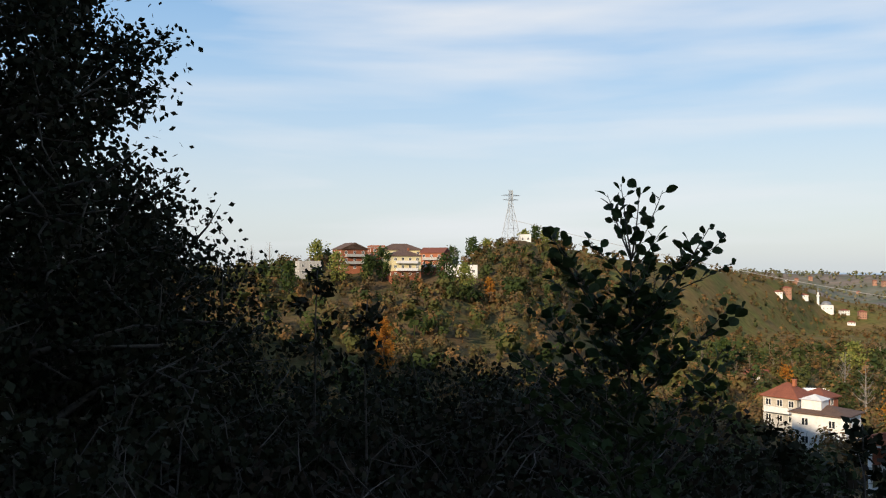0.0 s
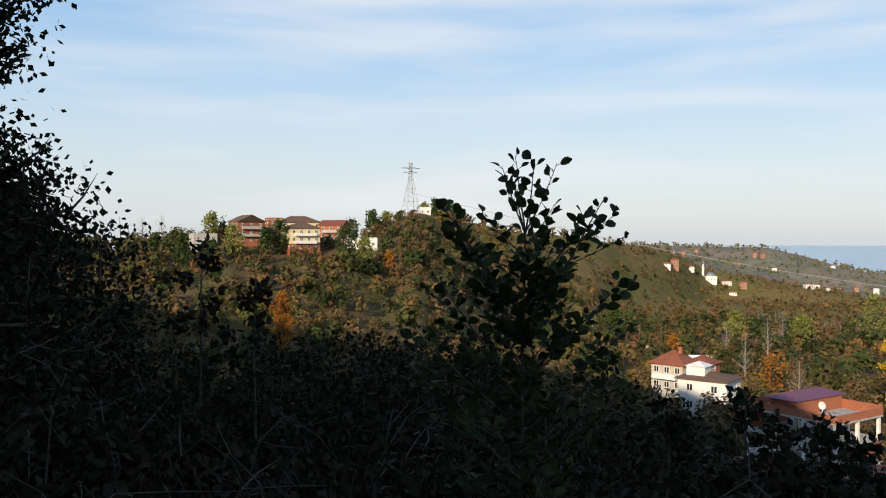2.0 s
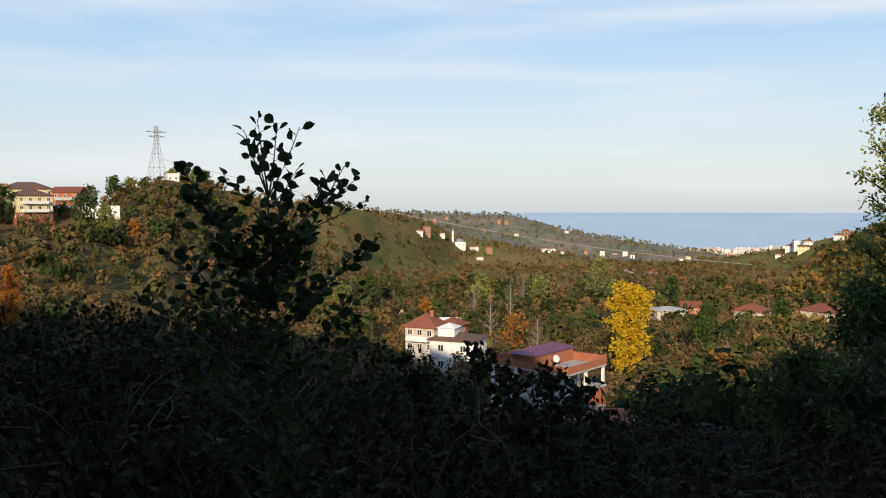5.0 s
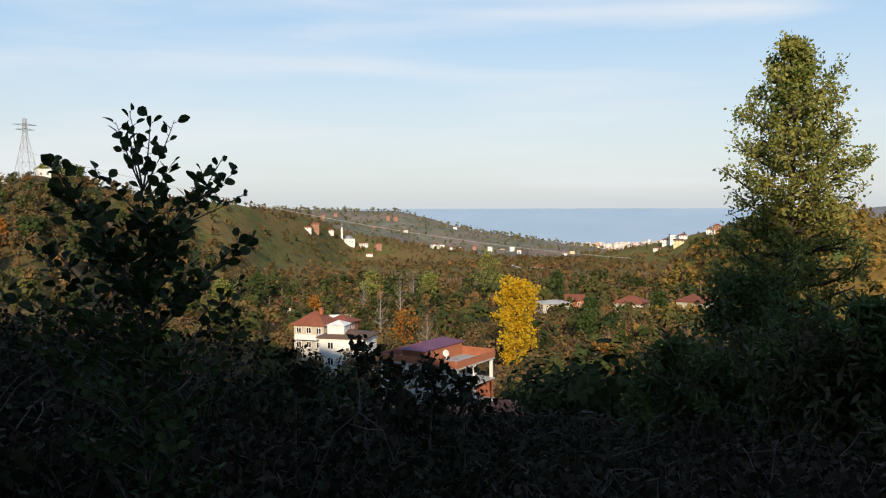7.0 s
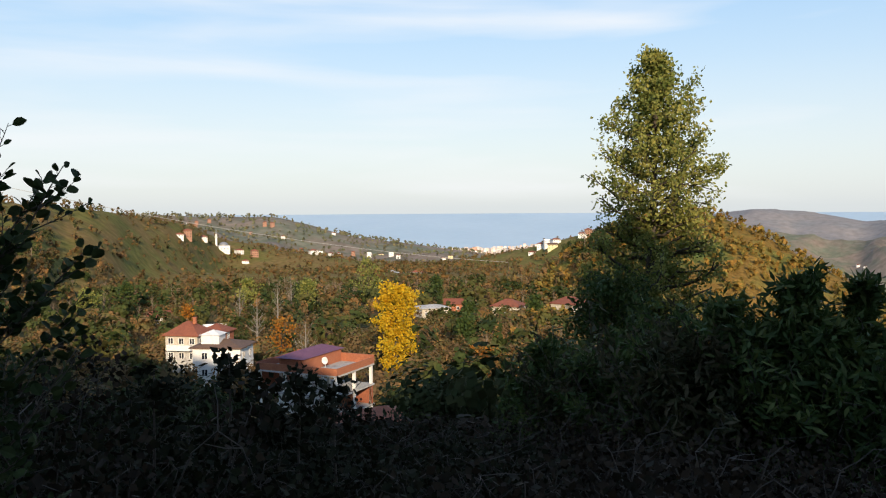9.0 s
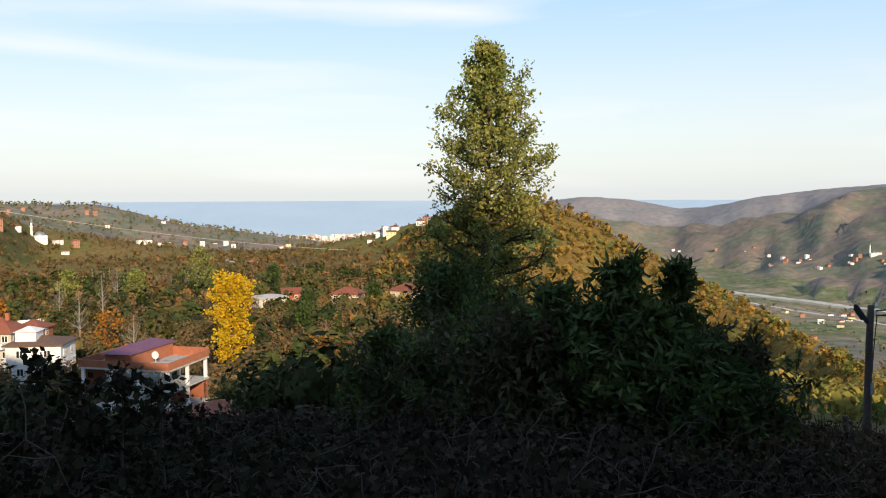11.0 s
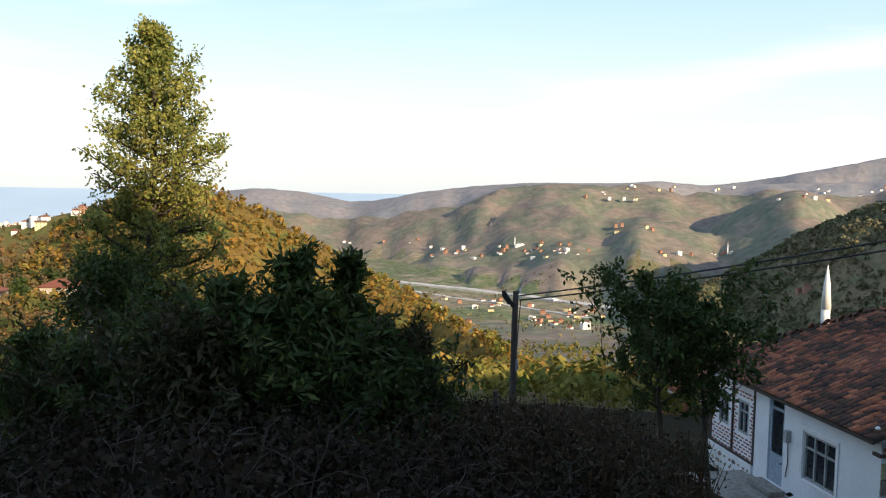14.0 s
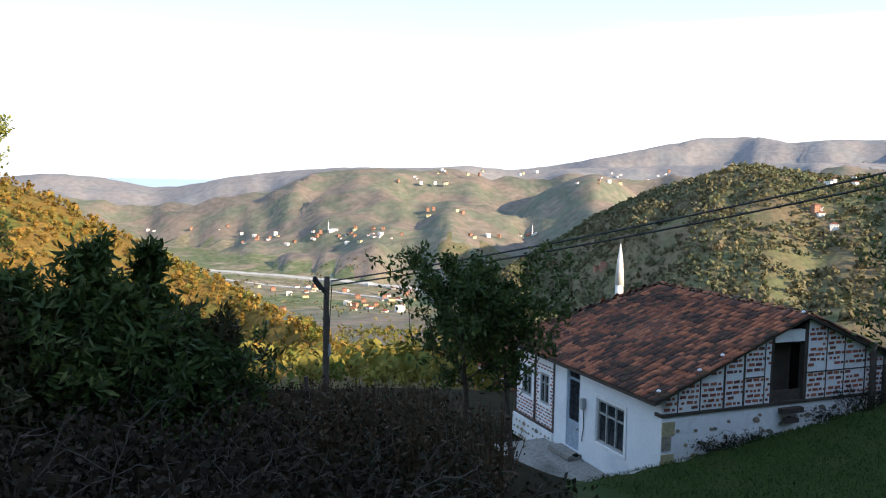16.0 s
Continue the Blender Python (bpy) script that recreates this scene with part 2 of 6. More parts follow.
# ---- mesh helpers ----
class Geo:
    """Collects vertices and faces, for one mesh."""

    def __init__(self):
        self.v, self.f, self.n = [], [], 0

    def add(self, verts, faces):
        verts = np.asarray(verts, float)
        base = self.n
        self.v.append(verts)
        self.f.extend([tuple(int(i) + base for i in fc) for fc in faces])
        self.n += len(verts)

    def quads(self, q):
        """q: n x 4 x 3 corner points."""
        q = np.asarray(q, float)
        base, k = self.n, len(q)
        self.v.append(q.reshape(-1, 3))
        self.f.extend(map(tuple, (np.arange(k * 4).reshape(k, 4) + base).tolist()))
        self.n += 4 * k

    def quad_mesh(self, name, mat):
        """The fast way, where all faces are quads of their own."""
        v = np.concatenate(self.v).astype(np.float32)
        k = len(v) // 4
        me = bpy.data.meshes.new(name)
        me.vertices.add(k * 4)
        me.vertices.foreach_set("co", v.ravel())
        me.loops.add(k * 4)
        me.loops.foreach_set("vertex_index", np.arange(k * 4, dtype=np.int32))
        me.polygons.add(k)
        me.polygons.foreach_set("loop_start", np.arange(0, k * 4, 4, dtype=np.int32))
        me.materials.append(M[mat])
        me.update(calc_edges=True)
        return me

    def box(self, lo, hi, m=None):
        x0, y0, z0 = lo
        x1, y1, z1 = hi
        v = [(x0, y0, z0), (x1, y0, z0), (x1, y1, z0), (x0, y1, z0), (x0, y0, z1), (x1, y0, z1), (x1, y1, z1), (x0, y1, z1)]
        if m is not None:
            v = [tuple(m @ Vector(p)) for p in v]
        self.add(v, [(0, 3, 2, 1), (4, 5, 6, 7), (0, 1, 5, 4), (1, 2, 6, 5), (2, 3, 7, 6), (3, 0, 4, 7)])

    def tube(self, pts, radii, sides=6):
        pts = np.asarray(pts, float)
        k = len(pts)
        radii = np.broadcast_to(radii, (k,))
        d = np.gradient(pts, axis=0)
        d /= np.linalg.norm(d, axis=1)[:, None] + 1e-9
        ref = np.where(np.abs(d[:, 2:3]) > 0.9, np.array([[1.0, 0, 0]]), np.array([[0, 0, 1.0]]))
        a = np.cross(d, ref)
        a /= np.linalg.norm(a, axis=1)[:, None] + 1e-9
        b = np.cross(d, a)
        th = np.arange(sides) * 2 * math.pi / sides
        ring = pts[:, None] + radii[:, None, None] * (a[:, None] * np.cos(th)[None, :, None] + b[:, None] * np.sin(th)[None, :, None])
        fs = [(i * sides + j, i * sides + (j + 1) % sides, (i + 1) * sides + (j + 1) % sides, (i + 1) * sides + j) for i in range(k - 1) for j in range(sides)]
        fs += [tuple(range(sides))[::-1], tuple((k - 1) * sides + j for j in range(sides))]
        self.add(ring.reshape(-1, 3), fs)

    def mesh(self, name, mat, smooth=False):
        me = bpy.data.meshes.new(name)
        me.from_pydata(np.concatenate(self.v) if self.v else [], [], self.f)
        if mat is not None:
            me.materials.append(M[mat] if isinstance(mat, str) else mat)
        if smooth:
            me.shade_smooth()
        me.update()
        return me


def part(name, geo, mat, parent=None, label="", smooth=False, at=None):
    """Links a Geo, or a mesh, as one object under its thing."""
    ob = new(name, geo.mesh(name, mat, smooth) if isinstance(geo, Geo) else geo)
    if parent is not None:
        ob.parent = parent
    if at is not None:
        ob.matrix_basis = at
    return tagged(ob, label)


def thing(name, label, category, at, group="", kind=""):
    ob = new(name)
    ob.matrix_basis = at
    return tagged(ob, label, category, group, kind)


# ---- the lie of the land ----
def lattice(ix, iy, seed):
    h = (ix * 374761393 + iy * 668265263 + seed * 974711) & 0x7FFFFFFF
    h = ((h ^ (h >> 13)) * 1274126177) & 0x7FFFFFFF
    return ((h ^ (h >> 16)) & 0xFFFF) / 65535.0


def vnoise(x, y, seed=0):
    xi, yi = np.floor(x).astype(np.int64), np.floor(y).astype(np.int64)
    u, v = x - xi, y - yi
    u, v = u * u * (3 - 2 * u), v * v * (3 - 2 * v)
    a, b = lattice(xi, yi, seed), lattice(xi + 1, yi, seed)
    c, d = lattice(xi, yi + 1, seed), lattice(xi + 1, yi + 1, seed)
    return (a * (1 - u) + b * u) * (1 - v) + (c * (1 - u) + d * u) * v


def fbm(x, y, octaves=4, seed=0):
    s, a, t = 0.0, 1.0, 0.0
    for k in range(octaves):
        s, t = s + a * vnoise(x * 2.0**k, y * 2.0**k, seed + k), t + a
        a *= 0.5
    return s / t


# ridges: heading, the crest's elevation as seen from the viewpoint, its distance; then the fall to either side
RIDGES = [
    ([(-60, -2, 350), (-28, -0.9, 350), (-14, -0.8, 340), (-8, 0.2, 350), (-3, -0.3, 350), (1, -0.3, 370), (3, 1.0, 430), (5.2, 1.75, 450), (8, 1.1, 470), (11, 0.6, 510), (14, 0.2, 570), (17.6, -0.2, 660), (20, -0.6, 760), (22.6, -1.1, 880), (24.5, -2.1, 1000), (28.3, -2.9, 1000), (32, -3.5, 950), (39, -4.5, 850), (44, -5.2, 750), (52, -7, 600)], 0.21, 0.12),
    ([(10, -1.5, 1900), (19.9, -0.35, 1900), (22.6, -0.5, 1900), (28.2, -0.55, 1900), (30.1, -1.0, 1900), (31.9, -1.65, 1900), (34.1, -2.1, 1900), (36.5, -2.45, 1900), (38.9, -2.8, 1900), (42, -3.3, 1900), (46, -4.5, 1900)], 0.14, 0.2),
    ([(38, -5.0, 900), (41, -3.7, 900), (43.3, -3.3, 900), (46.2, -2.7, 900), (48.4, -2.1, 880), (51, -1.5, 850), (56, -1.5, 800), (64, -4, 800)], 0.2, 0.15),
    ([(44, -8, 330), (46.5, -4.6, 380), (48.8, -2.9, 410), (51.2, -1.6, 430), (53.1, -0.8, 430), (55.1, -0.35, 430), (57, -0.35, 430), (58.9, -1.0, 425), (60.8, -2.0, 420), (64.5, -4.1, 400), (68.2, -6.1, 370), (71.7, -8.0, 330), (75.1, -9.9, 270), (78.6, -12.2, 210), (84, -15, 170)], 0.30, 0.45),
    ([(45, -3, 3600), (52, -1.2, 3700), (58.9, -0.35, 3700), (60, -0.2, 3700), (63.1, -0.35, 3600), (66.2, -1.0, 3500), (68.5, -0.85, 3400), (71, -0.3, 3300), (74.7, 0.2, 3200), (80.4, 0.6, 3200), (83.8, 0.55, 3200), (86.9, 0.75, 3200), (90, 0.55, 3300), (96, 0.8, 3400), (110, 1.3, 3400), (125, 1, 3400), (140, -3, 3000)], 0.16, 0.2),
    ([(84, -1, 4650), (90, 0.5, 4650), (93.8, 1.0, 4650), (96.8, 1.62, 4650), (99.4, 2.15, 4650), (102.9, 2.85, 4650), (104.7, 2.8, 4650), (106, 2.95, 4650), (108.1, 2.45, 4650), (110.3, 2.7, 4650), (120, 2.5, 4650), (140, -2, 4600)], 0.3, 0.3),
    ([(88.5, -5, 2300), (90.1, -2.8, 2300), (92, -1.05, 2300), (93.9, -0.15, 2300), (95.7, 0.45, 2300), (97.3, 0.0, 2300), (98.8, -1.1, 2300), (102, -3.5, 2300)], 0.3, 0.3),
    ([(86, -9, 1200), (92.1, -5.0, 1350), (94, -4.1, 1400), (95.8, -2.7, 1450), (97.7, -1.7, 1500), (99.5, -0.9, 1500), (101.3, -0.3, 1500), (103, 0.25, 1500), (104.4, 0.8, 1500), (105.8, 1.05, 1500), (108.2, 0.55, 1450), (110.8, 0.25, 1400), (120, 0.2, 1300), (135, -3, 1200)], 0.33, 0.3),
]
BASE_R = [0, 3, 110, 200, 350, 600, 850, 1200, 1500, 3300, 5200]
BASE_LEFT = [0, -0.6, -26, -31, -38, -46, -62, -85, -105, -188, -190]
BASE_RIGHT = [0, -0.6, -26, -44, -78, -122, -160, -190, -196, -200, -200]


AZ_FINE = np.arange(-130.0, 241.0, 0.1)


def smooth_knots(kn, column):
    """The knots' values on a fine row of headings, with their corners rounded."""
    v = np.interp(AZ_FINE, kn[:, 0], kn[:, column])
    k = np.exp(-0.5 * (np.arange(-25, 26) * 0.1 / 0.4) ** 2)
    return np.convolve(np.pad(v, 25, mode="edge"), k / k.sum(), mode="valid")


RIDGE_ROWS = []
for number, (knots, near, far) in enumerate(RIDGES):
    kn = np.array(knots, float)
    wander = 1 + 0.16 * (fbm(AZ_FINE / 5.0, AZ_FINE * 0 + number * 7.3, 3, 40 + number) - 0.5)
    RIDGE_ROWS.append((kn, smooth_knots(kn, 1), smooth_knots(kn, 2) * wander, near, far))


def smax(a, b, w):
    return 0.5 * (a + b + np.sqrt((a - b) ** 2 + w * w))


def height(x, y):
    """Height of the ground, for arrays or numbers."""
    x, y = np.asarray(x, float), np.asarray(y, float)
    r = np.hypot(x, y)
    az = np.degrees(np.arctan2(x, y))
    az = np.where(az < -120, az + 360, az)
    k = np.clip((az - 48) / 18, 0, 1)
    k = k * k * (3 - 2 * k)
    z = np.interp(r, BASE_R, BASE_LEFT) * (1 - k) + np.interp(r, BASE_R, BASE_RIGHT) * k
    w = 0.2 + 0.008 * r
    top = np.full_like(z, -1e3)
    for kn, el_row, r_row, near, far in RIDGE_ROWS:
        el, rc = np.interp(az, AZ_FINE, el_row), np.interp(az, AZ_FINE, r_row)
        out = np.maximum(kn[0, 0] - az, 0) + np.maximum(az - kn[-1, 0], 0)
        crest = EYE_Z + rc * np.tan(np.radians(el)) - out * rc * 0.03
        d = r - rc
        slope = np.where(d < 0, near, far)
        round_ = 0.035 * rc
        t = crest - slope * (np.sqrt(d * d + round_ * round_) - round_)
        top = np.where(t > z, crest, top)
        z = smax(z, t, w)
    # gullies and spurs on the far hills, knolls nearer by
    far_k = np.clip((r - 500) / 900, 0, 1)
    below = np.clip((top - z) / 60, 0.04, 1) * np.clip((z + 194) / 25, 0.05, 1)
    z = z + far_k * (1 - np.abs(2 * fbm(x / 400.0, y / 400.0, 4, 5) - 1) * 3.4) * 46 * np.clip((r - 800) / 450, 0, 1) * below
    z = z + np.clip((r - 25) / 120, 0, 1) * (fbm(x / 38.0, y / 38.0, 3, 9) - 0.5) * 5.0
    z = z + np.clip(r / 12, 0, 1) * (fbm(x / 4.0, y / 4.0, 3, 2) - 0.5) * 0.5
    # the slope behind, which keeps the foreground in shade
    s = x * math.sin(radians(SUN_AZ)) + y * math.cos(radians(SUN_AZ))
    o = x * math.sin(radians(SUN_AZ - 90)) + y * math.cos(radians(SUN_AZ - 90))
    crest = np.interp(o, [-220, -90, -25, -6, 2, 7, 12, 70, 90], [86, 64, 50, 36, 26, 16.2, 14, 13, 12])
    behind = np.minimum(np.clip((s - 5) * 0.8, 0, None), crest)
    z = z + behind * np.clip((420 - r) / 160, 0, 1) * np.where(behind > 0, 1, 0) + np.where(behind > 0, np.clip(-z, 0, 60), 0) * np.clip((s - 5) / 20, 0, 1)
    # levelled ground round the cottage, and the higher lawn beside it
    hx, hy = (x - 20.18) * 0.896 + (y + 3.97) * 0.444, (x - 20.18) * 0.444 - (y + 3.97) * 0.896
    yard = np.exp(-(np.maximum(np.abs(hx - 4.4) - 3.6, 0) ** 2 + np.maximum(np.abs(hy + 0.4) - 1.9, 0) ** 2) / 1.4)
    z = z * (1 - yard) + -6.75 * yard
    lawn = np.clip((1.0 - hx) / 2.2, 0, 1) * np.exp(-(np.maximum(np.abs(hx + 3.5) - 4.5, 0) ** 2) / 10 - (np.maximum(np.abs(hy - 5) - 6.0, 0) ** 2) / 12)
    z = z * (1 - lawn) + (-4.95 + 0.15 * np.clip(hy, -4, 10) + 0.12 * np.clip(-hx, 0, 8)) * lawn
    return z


def ground_z(x, y):
    return float(height(x, y))


def spot(az, r, sink=0.0):
    d = heading(az)
    return Vector((d.x * r, d.y * r, ground_z(d.x * r, d.y * r) - sink))


def seen_at(az, el, r0=60.0, r1=4600.0):
    """Where the line of sight first meets the ground."""
    rr = np.geomspace(r0, r1, 1500)
    d = heading(az)
    z = height(d.x * rr, d.y * rr)
    hit = np.nonzero(EYE_Z + rr * math.tan(radians(el)) <= z)[0]
    r = rr[hit[0]] if len(hit) else r1
    return Vector((d.x * r, d.y * r, ground_z(d.x * r, d.y * r))), r


def build_ground():
    az = np.concatenate([np.arange(-36, 121, 0.32), np.arange(123, 324, 3.0)])
    rad = np.concatenate([[0.0], np.geomspace(1.2, 4950, 215)])
    A, R = np.meshgrid(np.radians(az), rad, indexing="ij")
    X, Y = R * np.sin(A), R * np.cos(A)
    Z = height(X, Y)
    na, nr = len(az), len(rad)
    g = Geo()
    idx = np.arange(na * nr).reshape(na, nr)
    i2 = np.roll(idx, -1, axis=0)
    q = np.stack([idx[:, :-1], idx[:, 1:], i2[:, 1:], i2[:, :-1]], -1).reshape(-1, 4)
    g.v, g.n = [np.stack([X, Y, Z], -1).reshape(-1, 3)], na * nr
    g.f = list(map(tuple, q.tolist()))
    me = g.mesh("ground", None, smooth=True)
    names = ["near_ground", "grass_ground", "scrub", "orchard", "hazy_woods", "plain", "hazy_slope", "field", "spur"]
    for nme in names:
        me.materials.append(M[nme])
    c = np.stack([X, Y, Z], -1).reshape(-1, 3)[q].mean(axis=1)
    r = np.hypot(c[:, 0], c[:, 1])
    a = np.degrees(np.arctan2(c[:, 0], c[:, 1])) + 12 * (fbm(c[:, 0] / 60, c[:, 1] / 60, 4, 21) - 0.5)
    r_true = r
    r = r * (1 + 0.5 * (fbm(c[:, 0] / 50, c[:, 1] / 50, 4, 22) - 0.5))
    mat = np.full(len(q), 2)
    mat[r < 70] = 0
    mat[(r < 34) & (a > 96)] = 1
    mat[(a > 45) & (a < 90) & (r > 120) & (r < 560)] = 3
    mat[(r > 430) & (a < 60)] = 7
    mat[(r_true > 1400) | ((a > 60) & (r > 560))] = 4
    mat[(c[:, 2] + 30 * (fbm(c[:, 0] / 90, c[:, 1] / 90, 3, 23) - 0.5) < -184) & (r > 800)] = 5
    mat[(a > 87) & (r_true > 800) & (r_true < 1750)] = 8
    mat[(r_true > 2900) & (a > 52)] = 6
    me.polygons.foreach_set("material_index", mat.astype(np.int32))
    return tagged(new("ground", me), "hilly ground of scrub, orchards and wooded ridges", "ground", kind="structure")


build_ground()


def build_sea():
    """The bay: from the shore out to the horizon."""
    mt = material("sea_water", [(0.38, 0.49, 0.57), (0.46, 0.56, 0.63)], 0.002, 0.35, 0.0, grain=0.03)
    g = Geo()
    az = np.arange(14, 75, 0.5)
    rad = np.linspace(3350, 4940, 24)
    A, R = np.meshgrid(np.radians(az), rad, indexing="ij")
    Z = -186 + (R - 3350) / 1590 * (186 + EYE_Z - 4940 * math.tan(radians(0.42)))
    n = len(rad)
    g.v, g.n = [np.stack([R * np.sin(A), R * np.cos(A), Z], -1).reshape(-1, 3)], A.size
    g.f = [(i * n + j, i * n + j + 1, (i + 1) * n + j + 1, (i + 1) * n + j) for i in range(len(az) - 1) for j in range(n - 1)]
    tagged(new("water", g.mesh("water", mt, smooth=True)), "pale blue sea under a hazy horizon", "sea", kind="structure")


build_sea()


# a wall added out of view, to keep sun and sky off the foreground
wall_g = Geo()
wall_g.box((-5, -0.15, -2.0), (5, 0.15, 5.6))
shade_wall = part("wall_back", wall_g, "concrete", at=Matrix.Translation(heading(SUN_AZ) * 4.2) @ Matrix.Rotation(radians(-SUN_AZ), 4, "Z"))
tagged(shade_wall, "plain grey wall added behind the viewpoint for shade", "wall", kind="structure")


# ---- plants ----
def leaf_quads(rng, c, length, width, droop=0.2, upright=0.0, face=None):
    """Diamond leaves at the points c, each turned at random."""
    k = len(c)
    d = rng.normal(size=(k, 3))
    d[:, 2] += upright - droop
    d /= np.linalg.norm(d, axis=1)[:, None] + 1e-9
    s = np.cross(d, rng.normal(size=(k, 3)) if face is None else face + 0.2 * rng.normal(size=(k, 3)))
    if face is not None:
        d = np.cross(s, face)
        d /= np.linalg.norm(d, axis=1)[:, None] + 1e-9
    s /= np.linalg.norm(s, axis=1)[:, None] + 1e-9
    size = rng.uniform(0.65, 1.2, (k, 1))
    a, b = d * length * size, s * width * 0.5 * size
    c = c if face is None else c - a * 0.5
    return np.stack([c, c + a * 0.45 + b, c + a, c + a * 0.45 - b], 1)


def grow(seed, h, trunk_r, profile, limbs=14, twigs=6, leaves=12, leaf=(0.09, 0.05), rise=0.5, droop=0.2, spread=0.18, start=0.25, lean=(0, 0), fine=True, wood_sides=6, bend=0.025, upright=0.0):
    """A tapered trunk, limbs that follow the crown's profile (share of height, radius), twigs and clusters of leaves. Returns wood, crown."""
    rng = np.random.default_rng(seed)
    wood, crown = Geo(), Geo()
    f = np.linspace(0, 1, 9)
    axis = np.stack([lean[0] * f, lean[1] * f, h * f], 1)
    axis[1:, :2] += np.cumsum(rng.normal(0, bend * h / 9, (8, 2)), axis=0)
    wood.tube(axis, trunk_r * (1 - 0.93 * f) + 0.004, wood_sides)
    pf, pr = np.array(profile).T
    clusters = []
    for i in range(limbs):
        at = start + (0.985 - start) * ((i + rng.uniform(0, 1)) / limbs)
        base = np.array([np.interp(at, f, axis[:, k]) for k in range(3)])
        ang = i * 2.39996 + rng.uniform(-0.4, 0.4)
        ln = np.interp(at, pf, pr) * rng.uniform(0.7, 1.15)
        up = rise * rng.uniform(0.5, 1.5)
        u = np.linspace(0, 1, 5)[:, None]
        pts = base + u * np.array([math.cos(ang), math.sin(ang), 0]) * ln + (u**1.4) * np.array([0, 0, up * ln])
        pts[1:] += rng.normal(0, 0.05 * ln, (4, 3))
        r0 = max(trunk_r * (1 - at) * 0.55, 0.012 * trunk_r**0.5)
        wood.tube(pts, np.linspace(r0, r0 * 0.2, 5), max(wood_sides - 2, 3))
        for k in range(twigs):
            q = rng.uniform(0.2, 1.0)
            p0 = np.array([np.interp(q, u[:, 0], pts[:, j]) for j in range(3)])
            way = rng.normal(size=3) * 0.55 + np.array([math.cos(ang) * 0.5, math.sin(ang) * 0.5, 0.25 + upright])
            tip = p0 + way / np.linalg.norm(way) * ln * rng.uniform(0.15, 0.42)
            if fine:
                wood.tube([p0, (p0 + tip) / 2 + rng.normal(0, 0.02 * ln, 3), tip], [r0 * 0.3 + 0.002, r0 * 0.2 + 0.002, 0.002], 3)
            n = max(1, int(leaves * rng.uniform(0.6, 1.4)))
            w = rng.uniform(0.1, 1.0, (n, 1))
            clusters.append(p0 * (1 - w) + tip * w + rng.normal(0, spread, (n, 3)))
    if clusters and leaves:
        crown.quads(leaf_quads(rng, np.concatenate(clusters), leaf[0], leaf[1], droop, upright))
    return wood, crown


def tree(name, label, category, at, wood_crown, bark, foliage, group=""):
    t = thing(name, label, category, at, group)
    wood, crown = wood_crown
    part("trunk", wood, bark, t, smooth=True)
    if crown.n:
        part("crown", crown.quad_mesh("crown", foliage), None, t)
    return t


def upright_at(p, turn=0.0, size=1.0):
    return Matrix.LocRotScale(p, Euler((0, 0, radians(turn))), (size, size, size))


# the dark trees that hang over the view at the start
for az, r, hgt, prof, sd, lab in ((-25.5, 9.0, 8.2, [(0, 1.0), (0.2, 1.75), (0.42, 1.7), (0.55, 1.1), (0.8, 1.05), (1, 0.35)], 3, "tall dark leafy tree in deep shade beside bushes"),
                                  (-31.0, 8.2, 7.8, [(0, 0.9), (0.3, 1.9), (0.6, 1.6), (1, 0.5)], 4, "dark leafy tree in deep shade behind bushes"),
                                  (-21.8, 10.2, 4.7, [(0, 1.1), (0.4, 1.85), (0.75, 1.45), (1, 0.5)], 6, "low spreading dark tree beneath a taller one")):
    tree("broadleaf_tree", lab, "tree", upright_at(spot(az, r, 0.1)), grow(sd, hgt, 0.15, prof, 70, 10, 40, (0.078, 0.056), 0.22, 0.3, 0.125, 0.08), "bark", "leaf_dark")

# the tall narrow tree with its top in the sun
tree("tall_tree", "tall slender tree with sunlit olive-green crown", "tree", upright_at(spot(53.6, 20.0, 0.15)),
     grow(11, 10.0, 0.2, [(0, 0.6), (0.2, 1.0), (0.35, 1.45), (0.48, 1.4), (0.56, 1.15), (0.62, 1.35), (0.74, 1.4), (0.84, 1.0), (0.92, 0.6), (1, 0.15)], 125, 9, 30, (0.10, 0.062), 0.35, 0.1, 0.085, 0.22), "bark", "leaf_olive")

# added tree: its darker leaves stand in for the shaded lower crown
tree("broadleaf_tree", "dark leafy tree added for shaded foliage below a taller one", "tree", upright_at(spot(51.2, 18.4, 0.1)),
     grow(12, 4.4, 0.12, [(0, 1.3), (0.3, 1.75), (0.6, 1.45), (0.85, 0.8), (1, 0.3)], 50, 10, 26, (0.11, 0.065), 0.3, 0.3, 0.15, 0.08), "bark", "leaf_green")

